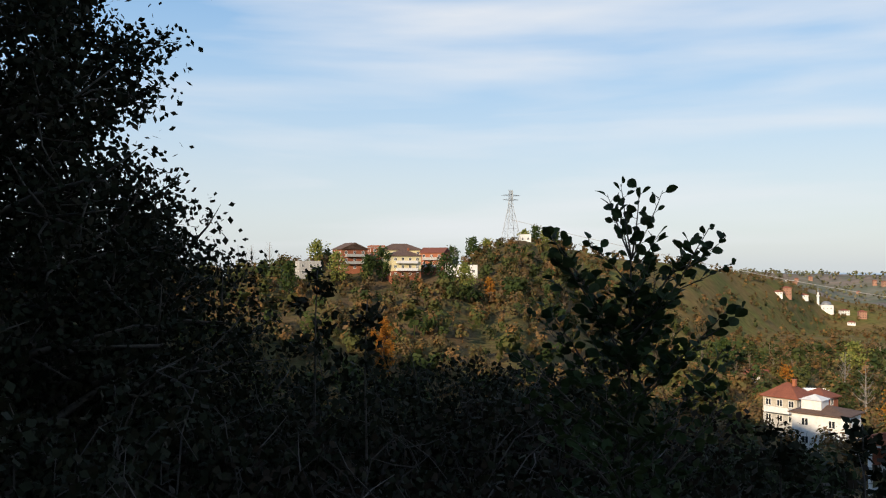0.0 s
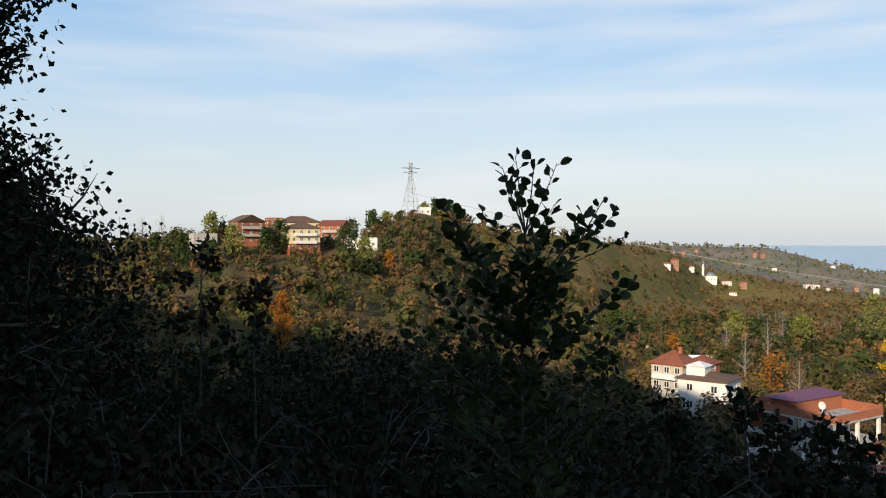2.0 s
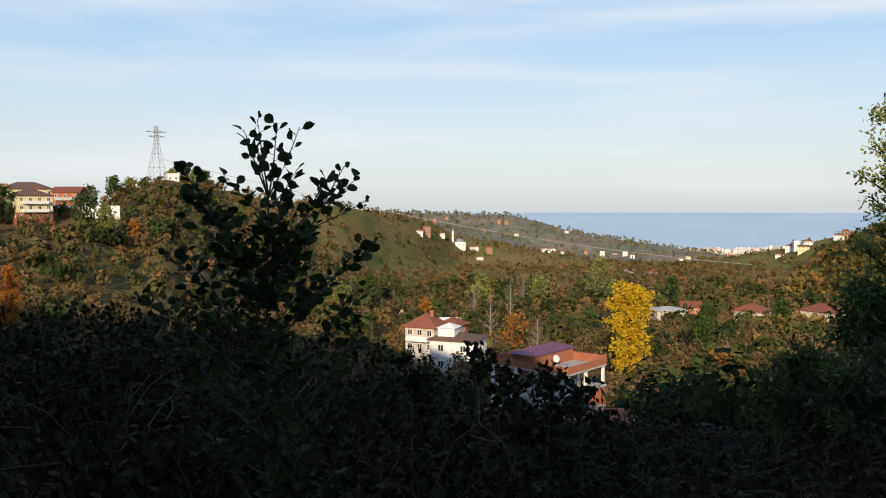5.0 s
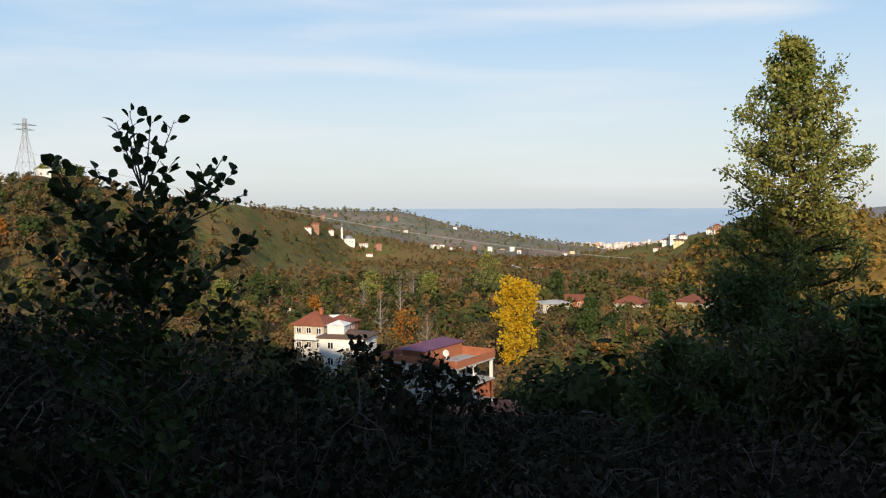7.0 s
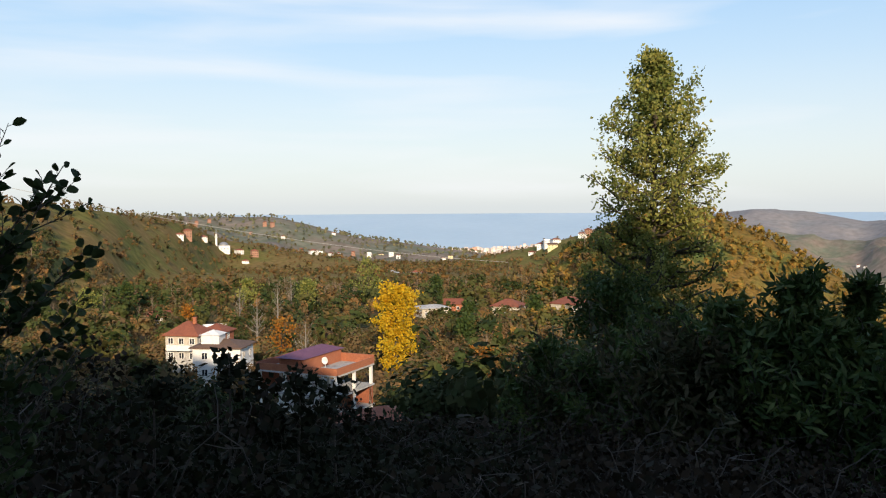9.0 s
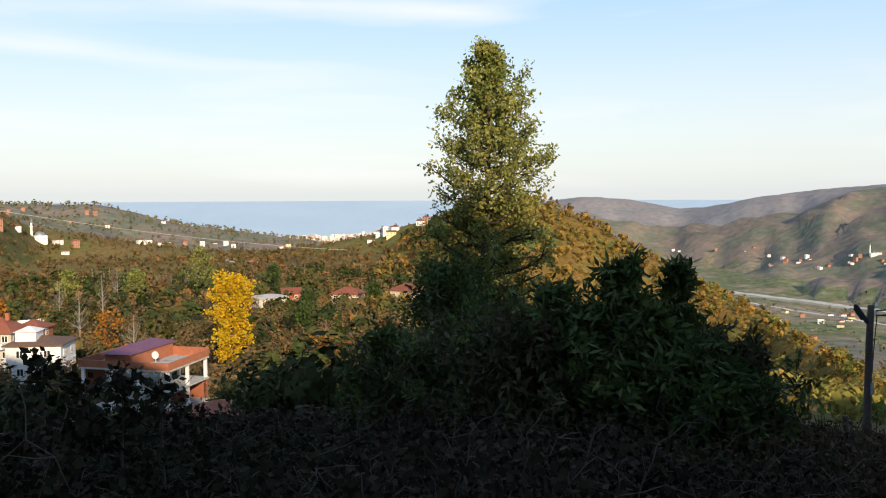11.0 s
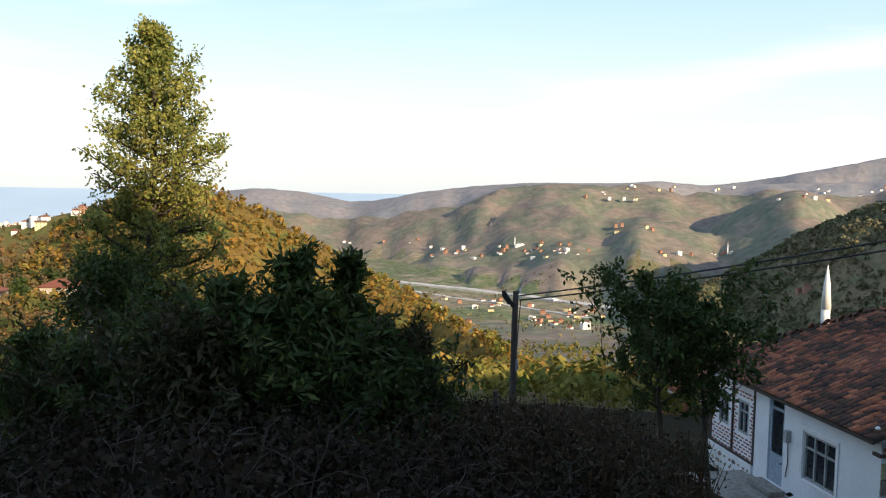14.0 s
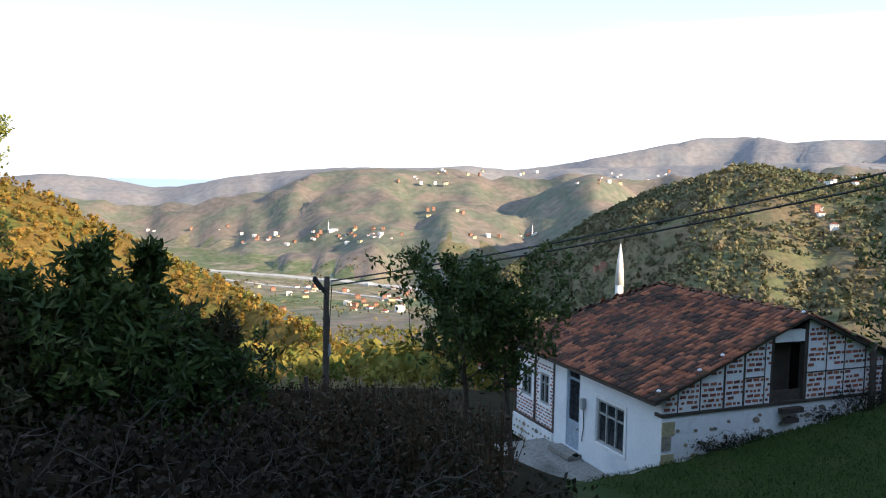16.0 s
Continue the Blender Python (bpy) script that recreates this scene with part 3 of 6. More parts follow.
# large shrubs with long hanging leaves in front of it: heading, distance, elevation of the top, girth
for az, r, el, rad, sd, lab in ((46.8, 14.5, -9.6, 0.75, 25, "small dark bush in the shade of trees"), (49.6, 13.6, -11.0, 1.0, 26, "low dark bush between taller shrubs"),
                                (52.8, 12.6, -10.5, 1.1, 27, "broad dark shrub at the foot of a tall tree"), (55.6, 12.0, -9.2, 1.0, 28, "dense dark shrub with narrow leaves"),
                                (58.4, 11.6, -6.6, 1.0, 23, "dense dark shrub in the shade of taller ones"), (60.9, 11.3, -8.0, 0.9, 29, "dark shrub with close hanging leaves"),
                                (63.2, 11.0, -4.6, 0.8, 21, "dark evergreen shrub with long narrow leaves"), (66.4, 11.4, -4.6, 0.5, 22, "dark evergreen shrub with upright leafy shoots"),
                                (68.4, 12.0, -9.4, 0.75, 24, "low dark shrub with drooping leaves"), (71.0, 12.3, -9.8, 0.5, 30, "slim dark shrub at the end of the row"),
                                (64.8, 10.6, -8.0, 0.8, 33, "leafy dark shrub between two taller ones"), (57.0, 10.8, -9.5, 0.9, 35, "broad low shrub with hanging leaves"), (69.6, 11.4, -11.5, 0.8, 36, "low leafy shrub on the falling slope")):
    p = spot(az, r, 0.1)
    hgt = EYE_Z + r * math.tan(radians(el)) - p.z
    tree("shrub", lab, "shrub", upright_at(p),
         grow(sd, hgt, 0.06, [(0, 0.7), (0.35, 1.2 * rad), (0.62, 0.85 * rad), (0.82, 0.36 * rad), (1, 0.12)], 40, 8, 15, (0.18, 0.05), 1.1, 0.5, 0.06, 0.08, upright=0.35), "bark", "leaf_green" if sd in (21, 22, 23, 25, 27, 29, 33, 36) else "leaf_shrub", "shrubs on the slope")

# the small tree by the cottage
tree("fruit_tree", "small fruit tree with drooping leaves beside the cottage", "tree", upright_at(spot(88.2, 15.0, 0.1)),
     grow(34, 3.45, 0.07, [(0, 0.3), (0.5, 1.5), (0.7, 1.2), (1, 0.4)], 30, 9, 24, (0.12, 0.06), 1.15, 0.6, 0.06, 0.42, lean=(-0.1, 0.3)), "bark", "leaf_green")
tree("fruit_tree", "small leaning fruit tree with thin dark limbs", "tree", upright_at(spot(91.2, 15.4, 0.1)),
     grow(32, 3.5, 0.06, [(0, 0.3), (0.5, 1.2), (0.75, 0.9), (1, 0.3)], 28, 9, 22, (0.12, 0.06), 1.2, 0.6, 0.06, 0.42, lean=(0.1, 0.35)), "bark", "leaf_green")


def oval_leaf(g, base, way, up, length, width):
    """A rounded leaf of ten corners, folded a little along its rib."""
    way, up = Vector(way).normalized(), Vector(up)
    side = way.cross(up).normalized()
    nrm = side.cross(way)
    rows = ((0.0, 0.04), (0.18, 0.62), (0.45, 1.0), (0.75, 0.86), (1.0, 0.15))
    v = []
    for f, w in rows:
        mid = Vector(base) + way * length * f - nrm * length * 0.12 * f * f
        v += [mid - side * width * 0.5 * w + nrm * width * 0.12 * w, mid, mid + side * width * 0.5 * w + nrm * width * 0.12 * w]
    fs = []
    for i in range(4):
        for j in range(2):
            a = i * 3 + j
            fs.append((a, a + 1, a + 4, a + 3))
    g.add([tuple(p) for p in v], fs)


def sapling(seed, h, stems, leaf_len, label):
    """A young alder: upright leader, side shoots, and rounded leaves on stalks."""
    rng = random.Random(seed)
    wood, foliage = Geo(), Geo()

    def shoot(p0, way, ln, r, n, up_k, stray=0.13):
        pts, p, w = [Vector(p0)], Vector(p0), Vector(way).normalized()
        for i in range(6):
            w = (w + Vector((rng.uniform(-stray, stray), rng.uniform(-stray, stray), up_k * 0.12))).normalized()
            p = p + w * ln / 6
            pts.append(p.copy())
        wood.tube([tuple(q) for q in pts], np.linspace(r, r * 0.25, 7), 5)
        for i in range(n):
            f = 0.2 + 0.8 * (i + 0.5) / n
            j = min(int(f * 6), 5)
            q = pts[j].lerp(pts[j + 1], f * 6 - j)
            a = i * 2.4 + rng.uniform(-0.5, 0.5)
            d = (w * 0.55 + Vector((math.cos(a), math.sin(a), rng.uniform(-0.1, 0.6)))).normalized()
            stalk = q + d * leaf_len * 0.35
            wood.tube([tuple(q), tuple(stalk)], [0.0022, 0.0015], 3)
            size = leaf_len * rng.uniform(0.6, 1.15)
            oval_leaf(foliage, stalk, d, (rng.uniform(-1, 1), rng.uniform(-1, 1), rng.uniform(0.1, 0.9)), size, size * 0.76)
        return pts

    leader = shoot((0, 0, 0), (0.0, 0.0, 1), h * 0.87, 0.017, 52, 0.0, 0.012)

    def on_leader(z):
        f = min(z / (h * 0.87), 0.999) * 6
        j = int(f)
        return leader[j].lerp(leader[j + 1], f - j)

    # the fork at the top, then the long ascending side shoots, then shorter ones all round
    for x, y, z, n in ((-0.15, 0.05, 0.36, 10), (-0.03, -0.06, 0.42, 11), (0.07, 0.08, 0.40, 10), (0.21, -0.03, 0.36, 9), (-0.07, 0.1, 0.28, 7)):
        shoot(on_leader(h * 0.86), (x, y, z), math.sqrt(x * x + y * y + z * z), 0.006, n, 0.25, 0.06)
    for i, (z0, x, y, z1, n) in enumerate(stems):
        q = on_leader(z0)
        way = Vector((x, y, z1 - z0))
        sub = shoot(q, way, way.length, 0.009, n, 0.22, 0.07)
        for k in range(3):
            b = rng.uniform(0, 6.28)
            shoot(sub[2 + k], (way.x + 0.3 * math.cos(b), way.y + 0.3 * math.sin(b), way.z * 0.6), way.length * rng.uniform(0.28, 0.45), 0.004, 5 + n // 5, 0.3)
    for i in range(11):
        a = i * 2.39996 + 0.6
        shoot(on_leader(h * (0.62 + 0.022 * i)), (math.cos(a), math.sin(a), 0.95), (0.46 - 0.018 * i) * rng.uniform(0.8, 1.15), 0.005, 12, 0.3)
    for i in range(20):
        z0 = h * (0.28 + 0.5 * i / 20)
        a = i * 2.39996
        ln = (0.62 - 0.36 * i / 20) * rng.uniform(0.75, 1.15)
        sub = shoot(on_leader(z0), (math.cos(a), math.sin(a), 0.75), ln, 0.007, 16, 0.35)
        for k in range(3):
            b = rng.uniform(0, 6.28)
            shoot(sub[2 + k], (math.cos(b), math.sin(b), 0.5), ln * 0.45, 0.004, 8, 0.3)
    t = thing("sapling", label, "sapling", upright_at(spot(10.95, 4.7, 0.05), -10.95))
    part("stem", wood, "bark", t, smooth=True)
    part("foliage", foliage, "leaf_alder", t)
    return t


sapling(5, 3.2, [(2.3, -0.44, 0.05, 2.92, 17), (2.15, -0.32, -0.1, 2.78, 15), (2.25, 0.54, 0.0, 2.84, 17), (2.35, 0.38, 0.12, 2.84, 15), (1.9, -0.58, 0.1, 2.45, 16), (1.95, 0.52, -0.1, 2.5, 15),
                 (1.7, -0.66, -0.1, 2.2, 16), (1.65, 0.6, 0.12, 2.2, 16), (1.4, -0.62, 0.1, 1.95, 18), (1.35, 0.58, -0.05, 1.9, 18)], 0.072, "young alder sapling with rounded leaves against the sky")


# the bank of brambles and dry growth below the viewpoint
def bramble(seed, wide, h):
    rng = np.random.default_rng(seed)
    wood, leaves = Geo(), Geo()
    pts_all = []
    for i in range(int(26 + 12 * h)):
        x, y = rng.uniform(-wide, wide), rng.uniform(-0.8, 0.8)
        a = rng.uniform(0, 2 * math.pi)
        reach = rng.uniform(0.3, 1.0)
        u = np.linspace(0, 1, 7)
        hh = h * rng.uniform(0.5, 1.0)
        p = np.stack([x + np.cos(a) * reach * u, y + np.sin(a) * reach * u, hh * np.sin(u * rng.uniform(1.4, 2.4))], 1) + rng.normal(0, 0.03, (7, 3))
        wood.tube(p, np.linspace(0.011, 0.003, 7), 3)
        w = rng.uniform(0.1, 1, int(26 + 30 * h))
        q = np.stack([np.interp(w, u, p[:, k]) for k in range(3)], 1)
        pts_all.append(q + rng.normal(0, 0.10, q.shape))
    for i in range(4):
        x, y, a = rng.uniform(-wide, wide), rng.uniform(-0.8, 0.8), rng.uniform(0, 2 * math.pi)
        reach, hh = rng.uniform(0.5, 1.3), h * rng.uniform(0.8, 1.15)
        u = np.linspace(0, 1, 8)
        p = np.stack([x + np.cos(a) * reach * u, y + np.sin(a) * reach * u, hh * np.sin(u * rng.uniform(1.6, 2.6))], 1) + rng.normal(0, 0.02, (8, 3))
        wood.tube(p, np.linspace(0.009, 0.003, 8), 3)
        for k in (3, 5, 6):
            tip = p[k] + np.array([rng.normal(0, 0.2), rng.normal(0, 0.2), rng.uniform(0.0, 0.25)])
            wood.tube([p[k], (p[k] + tip) / 2 + rng.normal(0, 0.02, 3), tip], [0.005, 0.004, 0.002], 3)
    leaves.quads(leaf_quads(rng, np.concatenate(pts_all), 0.08, 0.058, 0.3))
    return wood, leaves


BUSH_H = (0.6, 1.0, 1.5, 2.1, 2.8)
bush_mesh = []
for i, h in enumerate(BUSH_H):
    w, l = bramble(60 + i, 1.0, h)
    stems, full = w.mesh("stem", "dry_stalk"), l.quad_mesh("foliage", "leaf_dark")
    dry = full.copy()
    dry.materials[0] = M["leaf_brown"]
    bush_mesh.append((stems, full, dry))
BANK = [(-30, -2.5), (-24, -3.2), (-18, -3.8), (-12, -4.2), (-6, -5.0), (0, -6.0), (6, -6.8), (12, -7.8), (17, -12.0), (22, -13.6), (27, -13.0), (32, -13.4), (37, -15.6), (42, -15.6), (47, -15), (52, -12.8), (57, -12.5), (62, -13.0), (67, -14.2), (72, -15.2), (77, -16.0), (82, -17.2), (87, -18.5)]
bank_rng = random.Random(12)
for row, (r, drop) in enumerate(((5.4, -6.0), (8.0, -2.0), (11.0, 0.0))):
    for az0, el in BANK:
        az = az0 + row * 1.7 + bank_rng.uniform(-1.2, 1.2)
        p = spot(az, r, 0.05)
        room = EYE_Z + r * math.tan(radians(el + drop + bank_rng.uniform(-0.8, 0.5))) - p.z
        fits = [i for i, h in enumerate(BUSH_H) if h * 0.95 <= room]
        if not fits or (r > 10 and az > 84):
            continue
        k = fits[-1]
        brown = bank_rng.random() < (0.35 if az < 40 else 0.75)
        t = thing("bramble_bush", "tangled bramble bush with brown drying leaves" if brown else "dense dark-green bramble bush in shade", "bush", upright_at(p, bank_rng.uniform(0, 360)), "brambles on the bank")
        part("stem", bush_mesh[k][0], None, t)
        part("foliage", bush_mesh[k][2 if brown else 1], None, t)


# thin leafy shoots that stand out above the brambles
for az, r, el, sd in ((25.6, 7.0, -9.3, 401), (28.3, 7.4, -11.4, 402), (30.2, 6.8, -10.6, 403), (32.6, 7.6, -11.8, 404), (21.0, 6.6, -10.2, 405), (-9.5, 7.5, 0.0, 406), (-6.2, 7.2, -2.0, 407)):
    p = spot(az, r, 0.05)
    tree("shoot", "thin dark leafy shoot above the brambles", "shrub", upright_at(p),
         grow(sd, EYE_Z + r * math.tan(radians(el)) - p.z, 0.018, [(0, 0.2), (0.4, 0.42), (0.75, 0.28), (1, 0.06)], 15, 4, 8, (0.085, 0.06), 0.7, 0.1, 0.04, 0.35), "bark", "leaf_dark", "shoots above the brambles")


# tall dry weeds on the slope between the shrubs and the cottage
def weeds(seed, n):
    rng = np.random.default_rng(seed)
    g = Geo()
    pts = []
    for i in range(n):
        az, r = rng.uniform(70, 91), rng.uniform(9.5, 19)
        if az > 86.5 and r > 12:
            continue
        d = heading(az)
        b = np.array([d.x * r, d.y * r, ground_z(d.x * r, d.y * r) - 0.05])
        h = rng.uniform(0.65, 1.4)
        top = b + np.array([rng.normal(0, 0.2), rng.normal(0, 0.2), h])
        s = np.array([d.y, -d.x, 0]) * 0.012
        pts.append(np.stack([b - s, b + s, top + s * 0.3, top - s * 0.3])[None])
        w = rng.uniform(0.3, 1.0, (11, 1))
        pts.append(leaf_quads(rng, b * (1 - w) + top * w + rng.normal(0, 0.07, (11, 3)), 0.09, 0.045, 0.3))
    g.v = [np.concatenate(pts).reshape(-1, 3)]
    tagged(new("dry_weeds", g.quad_mesh("dry_weeds", "dry_weed")), "tall dry brown weeds on the shaded slope", "weeds", kind="stuff")


weeds(71, 1500)


# ---- woods over the hills ----
def wood_shapes(seed, quads, kinds):
    """Crowns of leaf clumps, one unit high, to be set by the hundred."""
    out = []
    for i in range(kinds):
        rng = np.random.default_rng(seed + i)
        slim = rng.uniform(0.24, 0.5)
        k = max(quads // 6, 3)
        c = rng.normal(size=(k, 3))
        c /= np.linalg.norm(c, axis=1)[:, None]
        outward = np.repeat(c, 6, axis=0)
        c *= rng.uniform(0.45, 1.0, (k, 1))
        c = c * np.array([slim, slim, 0.42]) + np.array([0, 0, 0.52])
        pts = np.repeat(c, 6, axis=0) + rng.normal(0, 0.075, (k * 6, 3))
        size = 1.15 / math.sqrt(quads)
        leaf = leaf_quads(rng, pts, size * 1.5, size * 1.25, face=outward + np.array([0, 0, 0.25]) + rng.normal(0, 0.2, outward.shape))
        stem = np.array([[(-0.02, 0, -0.05), (0.02, 0, -0.05), (0.012, 0, 0.55), (-0.012, 0, 0.55)], [(0, -0.02, -0.05), (0, 0.02, -0.05), (0, 0.012, 0.55), (0, -0.012, 0.55)]])
        out.append(np.concatenate([leaf, stem]))
    return out


def bare_shapes(seed, kinds):
    """Leafless trees, one unit high: a thin bole and a fan of rising twigs."""
    out = []
    for i in range(kinds):
        rng = np.random.default_rng(seed + i)
        q = []
        for k in range(34):
            z0 = 0.0 if k < 2 else rng.uniform(0.25, 0.8)
            base = np.array([0, 0, z0])
            tip = np.array([rng.normal(0, 0.02), rng.normal(0, 0.02), 0.95]) if k < 2 else base + np.array([rng.normal(0, 0.13), rng.normal(0, 0.13), rng.uniform(0.1, 0.32)])
            a = rng.uniform(0, math.pi) if k > 1 else k * math.pi / 2
            s = np.array([math.cos(a), math.sin(a), 0]) * (0.013 if k < 2 else 0.006)
            q.append([base - s, base + s, tip + s * 0.3, tip - s * 0.3])
        out.append(np.array(q))
    return out


def set_wood(name, label, mat, places, sizes, quads, seed):
    rng = np.random.default_rng(seed)
    free = open_view(places, sizes)
    places, sizes = places[free], sizes[free]
    shapes = wood_shapes(seed, quads, 7) if quads else bare_shapes(seed, 7)
    g = Geo()
    which = rng.integers(0, 7, len(places))
    for k in range(7):
        p = places[which == k]
        s = sizes[which == k]
        if not len(p):
            continue
        a = rng.uniform(0, 2 * math.pi, len(p))
        ca, sa = np.cos(a)[:, None, None], np.sin(a)[:, None, None]
        q = shapes[k][None] * s[:, None, None, None]
        x, y = q[..., 0] * ca - q[..., 1] * sa, q[..., 0] * sa + q[..., 1] * ca
        q = np.stack([x + p[:, 0, None, None], y + p[:, 1, None, None], q[..., 2] + p[:, 2, None, None]], -1)
        g.v.append(q.reshape(-1, 3))
    return tagged(new(name, g.quad_mesh(name, mat)), label, "woods", kind="stuff")


CLEAR = []  # (x, y, radius) of the plots that buildings stand on


# ---- houses ----
def lattice_frame(us, vs, holes, to, d0, d1):
    """One connected frame: a grid of cells with some left open, drawn out from depth d0 to d1. to: a point from (along, depth, up)."""
    g = Geo()
    nu, nv = len(us), len(vs)
    verts = [to(u, d, v) for d in (d0, d1) for v in vs for u in us]
    at = lambda i, j, k: k * nu * nv + j * nu + i
    solid = lambda i, j: 0 <= i < nu - 1 and 0 <= j < nv - 1 and (i, j) not in holes
    f = []
    for j in range(nv - 1):
        for i in range(nu - 1):
            if not solid(i, j):
                continue
            f += [(at(i, j, 0), at(i + 1, j, 0), at(i + 1, j + 1, 0), at(i, j + 1, 0)), (at(i, j + 1, 1), at(i + 1, j + 1, 1), at(i + 1, j, 1), at(i, j, 1))]
            for di, dj, p, q in ((-1, 0, (i, j), (i, j + 1)), (1, 0, (i + 1, j + 1), (i + 1, j)), (0, -1, (i + 1, j), (i, j)), (0, 1, (i, j + 1), (i + 1, j + 1))):
                if not solid(i + di, j + dj):
                    f.append((at(*p, 0), at(*q, 0), at(*q, 1), at(*p, 1)))
    g.add(verts, f)
    return g


def window_meshes(w, h, key={}):
    if (w, h) not in key:
        p, b = Geo(), 0.09
        f = lattice_frame([-w / 2, -w / 2 + b, -b / 2, b / 2, w / 2 - b, w / 2], [0, b, h - b, h], {(1, 1), (3, 1)}, lambda u, d, v: (u, d, v), -0.06, 0.02)
        p.box((-w / 2 + b, -0.02, b), (w / 2 - b, 0.01, h - b))
        key[(w, h)] = (f.mesh("window", "white_plaster"), p.mesh("pane", "glass"))
    return key[(w, h)]


def roof_geo(w, d, rise, kind, over=0.5, along="x", thick=0.18):
    """A pitched roof over a w x d plan whose eaves lie at z = 0."""
    g = Geo()
    if along == "y":
        w, d = d, w
    a, b = w / 2 + over, d / 2 + over
    drop = rise * over / (d / 2)
    inset = min(a - 0.1, b) if kind == "hip" else 0.0
    top = [(-a, -b, -drop), (a, -b, -drop), (a, b, -drop), (-a, b, -drop), (-a + inset, 0, rise), (a - inset, 0, rise)]
    v = [(x, y, z + thick) for x, y, z in top] + top
    if along == "y":
        v = [(-y, x, z) for x, y, z in v]
    f = [(0, 1, 5, 4), (2, 3, 4, 5), (1, 2, 5), (3, 0, 4)]
    f += [tuple(i + 6 for i in reversed(q)) for q in f]
    f += [(0, 6, 7, 1), (1, 7, 8, 2), (2, 8, 9, 3), (3, 9, 6, 0)]
    g.add(v, f)
    return g


def building(name, label, at, w, d, floors, fh=2.8, wall="white_plaster", roof="hip", roof_mat="roof_red", rise=1.8, cols=3, side_cols=2, balcony=False, base=3.0, along="x",
             category="house", group="", chimney=False, win=(1.1, 1.25), storey_mats=None, far=False):
    t = thing(name, label, category, at, group)
    h = floors * fh
    for i in range(floors):
        g = Geo()
        g.box((-w / 2, -d / 2, i * fh if i else -base), (w / 2, d / 2, (i + 1) * fh - (0 if far else 0.2)))
        part("storey", g, storey_mats[i] if storey_mats else wall, t)
        if far:
            continue
        s = Geo()
        s.box((-w / 2 - 0.06, -d / 2 - 0.06, (i + 1) * fh - 0.2), (w / 2 + 0.06, d / 2 + 0.06, (i + 1) * fh))
        part("slab", s, "concrete" if wall in ("red_brick", "concrete") else wall, t)
    fr, pn = window_meshes(*win)
    for i in range(floors):
        z = i * fh + 0.85
        spots = [(-w / 2 + w * (k + 0.5) / cols, -d / 2, 0) for k in range(cols)]
        spots += [(sx * w / 2, -d / 2 + d * (k + 0.5) / side_cols, 90 * sx) for k in range(side_cols) for sx in (-1, 1)]
        for x, y, rot in spots:
            if far:
                part("window", pn, None, t, at=pose(x, y, z, 0, 0, rot))
                continue
            o = part("window", fr, None, t, at=pose(x, y, z, 0, 0, rot))
            part("pane", pn, None, o)
        if balcony and i:
            b = Geo()
            b.box((-w * 0.36, -d / 2 - 1.3, i * fh - 0.18), (w * 0.36, -d / 2 - 0.062, i * fh))
            b.box((-w * 0.36, -d / 2 - 1.3, i * fh), (w * 0.36, -d / 2 - 1.18, i * fh + 0.9))
            b.box((-w * 0.36, -d / 2 - 1.18, i * fh), (-w * 0.36 + 0.1, -d / 2 - 0.062, i * fh + 0.9))
            b.box((w * 0.36 - 0.1, -d / 2 - 1.18, i * fh), (w * 0.36, -d / 2 - 0.062, i * fh + 0.9))
            part("balcony", b, "white_plaster" if wall != "red_brick" else "concrete", t)
    if roof == "flat":
        g = Geo()
        for lo, hi in (((-w / 2, -d / 2, h), (w / 2, -d / 2 + 0.2, h + 0.7)), ((-w / 2, d / 2 - 0.2, h), (w / 2, d / 2, h + 0.7)),
                       ((-w / 2, -d / 2 + 0.2, h), (-w / 2 + 0.2, d / 2 - 0.2, h + 0.7)), ((w / 2 - 0.2, -d / 2 + 0.2, h), (w / 2, d / 2 - 0.2, h + 0.7))):
            g.box(lo, hi)
        part("parapet", g, wall, t)
    else:
        if roof == "gable":
            g = Geo()
            a, b = w / 2 - 0.02, d / 2 - 0.02
            if along == "x":
                g.add([(-a, -b, h), (-a, b, h), (-a, 0, h + rise), (a, -b, h), (a, b, h), (a, 0, h + rise)], [(0, 2, 1), (3, 4, 5), (0, 3, 5, 2), (1, 2, 5, 4), (0, 1, 4, 3)])
            else:
                g.add([(-a, -b, h), (a, -b, h), (0, -b, h + rise), (-a, b, h), (a, b, h), (0, b, h + rise)], [(0, 1, 2), (3, 5, 4), (0, 2, 5, 3), (1, 4, 5, 2), (0, 3, 4, 1)])
            part("gable", g, wall, t)
        ro = part("roof", roof_geo(w, d, rise, roof, along=along), roof_mat, t, at=pose(0, 0, h + 0.004))
        if chimney:
            g = Geo()
            g.box((-0.3, -0.3, 0), (0.3, 0.3, 1.2))
            g.box((-0.38, -0.38, 1.2), (0.38, 0.38, 1.32))
            part("chimney", g, "red_brick", ro, at=pose(w * 0.2, 0, rise * 0.8))
    x, y = at.translation.x, at.translation.y
    CLEAR.append((x, y, max(w, d) * 0.62 + 1.5))
    return t


def facing(az, el, twist=0.0, r=None, sink=0.0, r0=60.0):
    """A house's place on the slope, where the line of sight meets it; its front to the viewpoint, turned by twist."""
    if r is None:
        p, r = seen_at(az, el, r0)
    else:
        p = spot(az, r)
    return Matrix.Translation(p - Vector((0, 0, sink))) @ Matrix.Rotation(radians(-az + twist), 4, "Z")


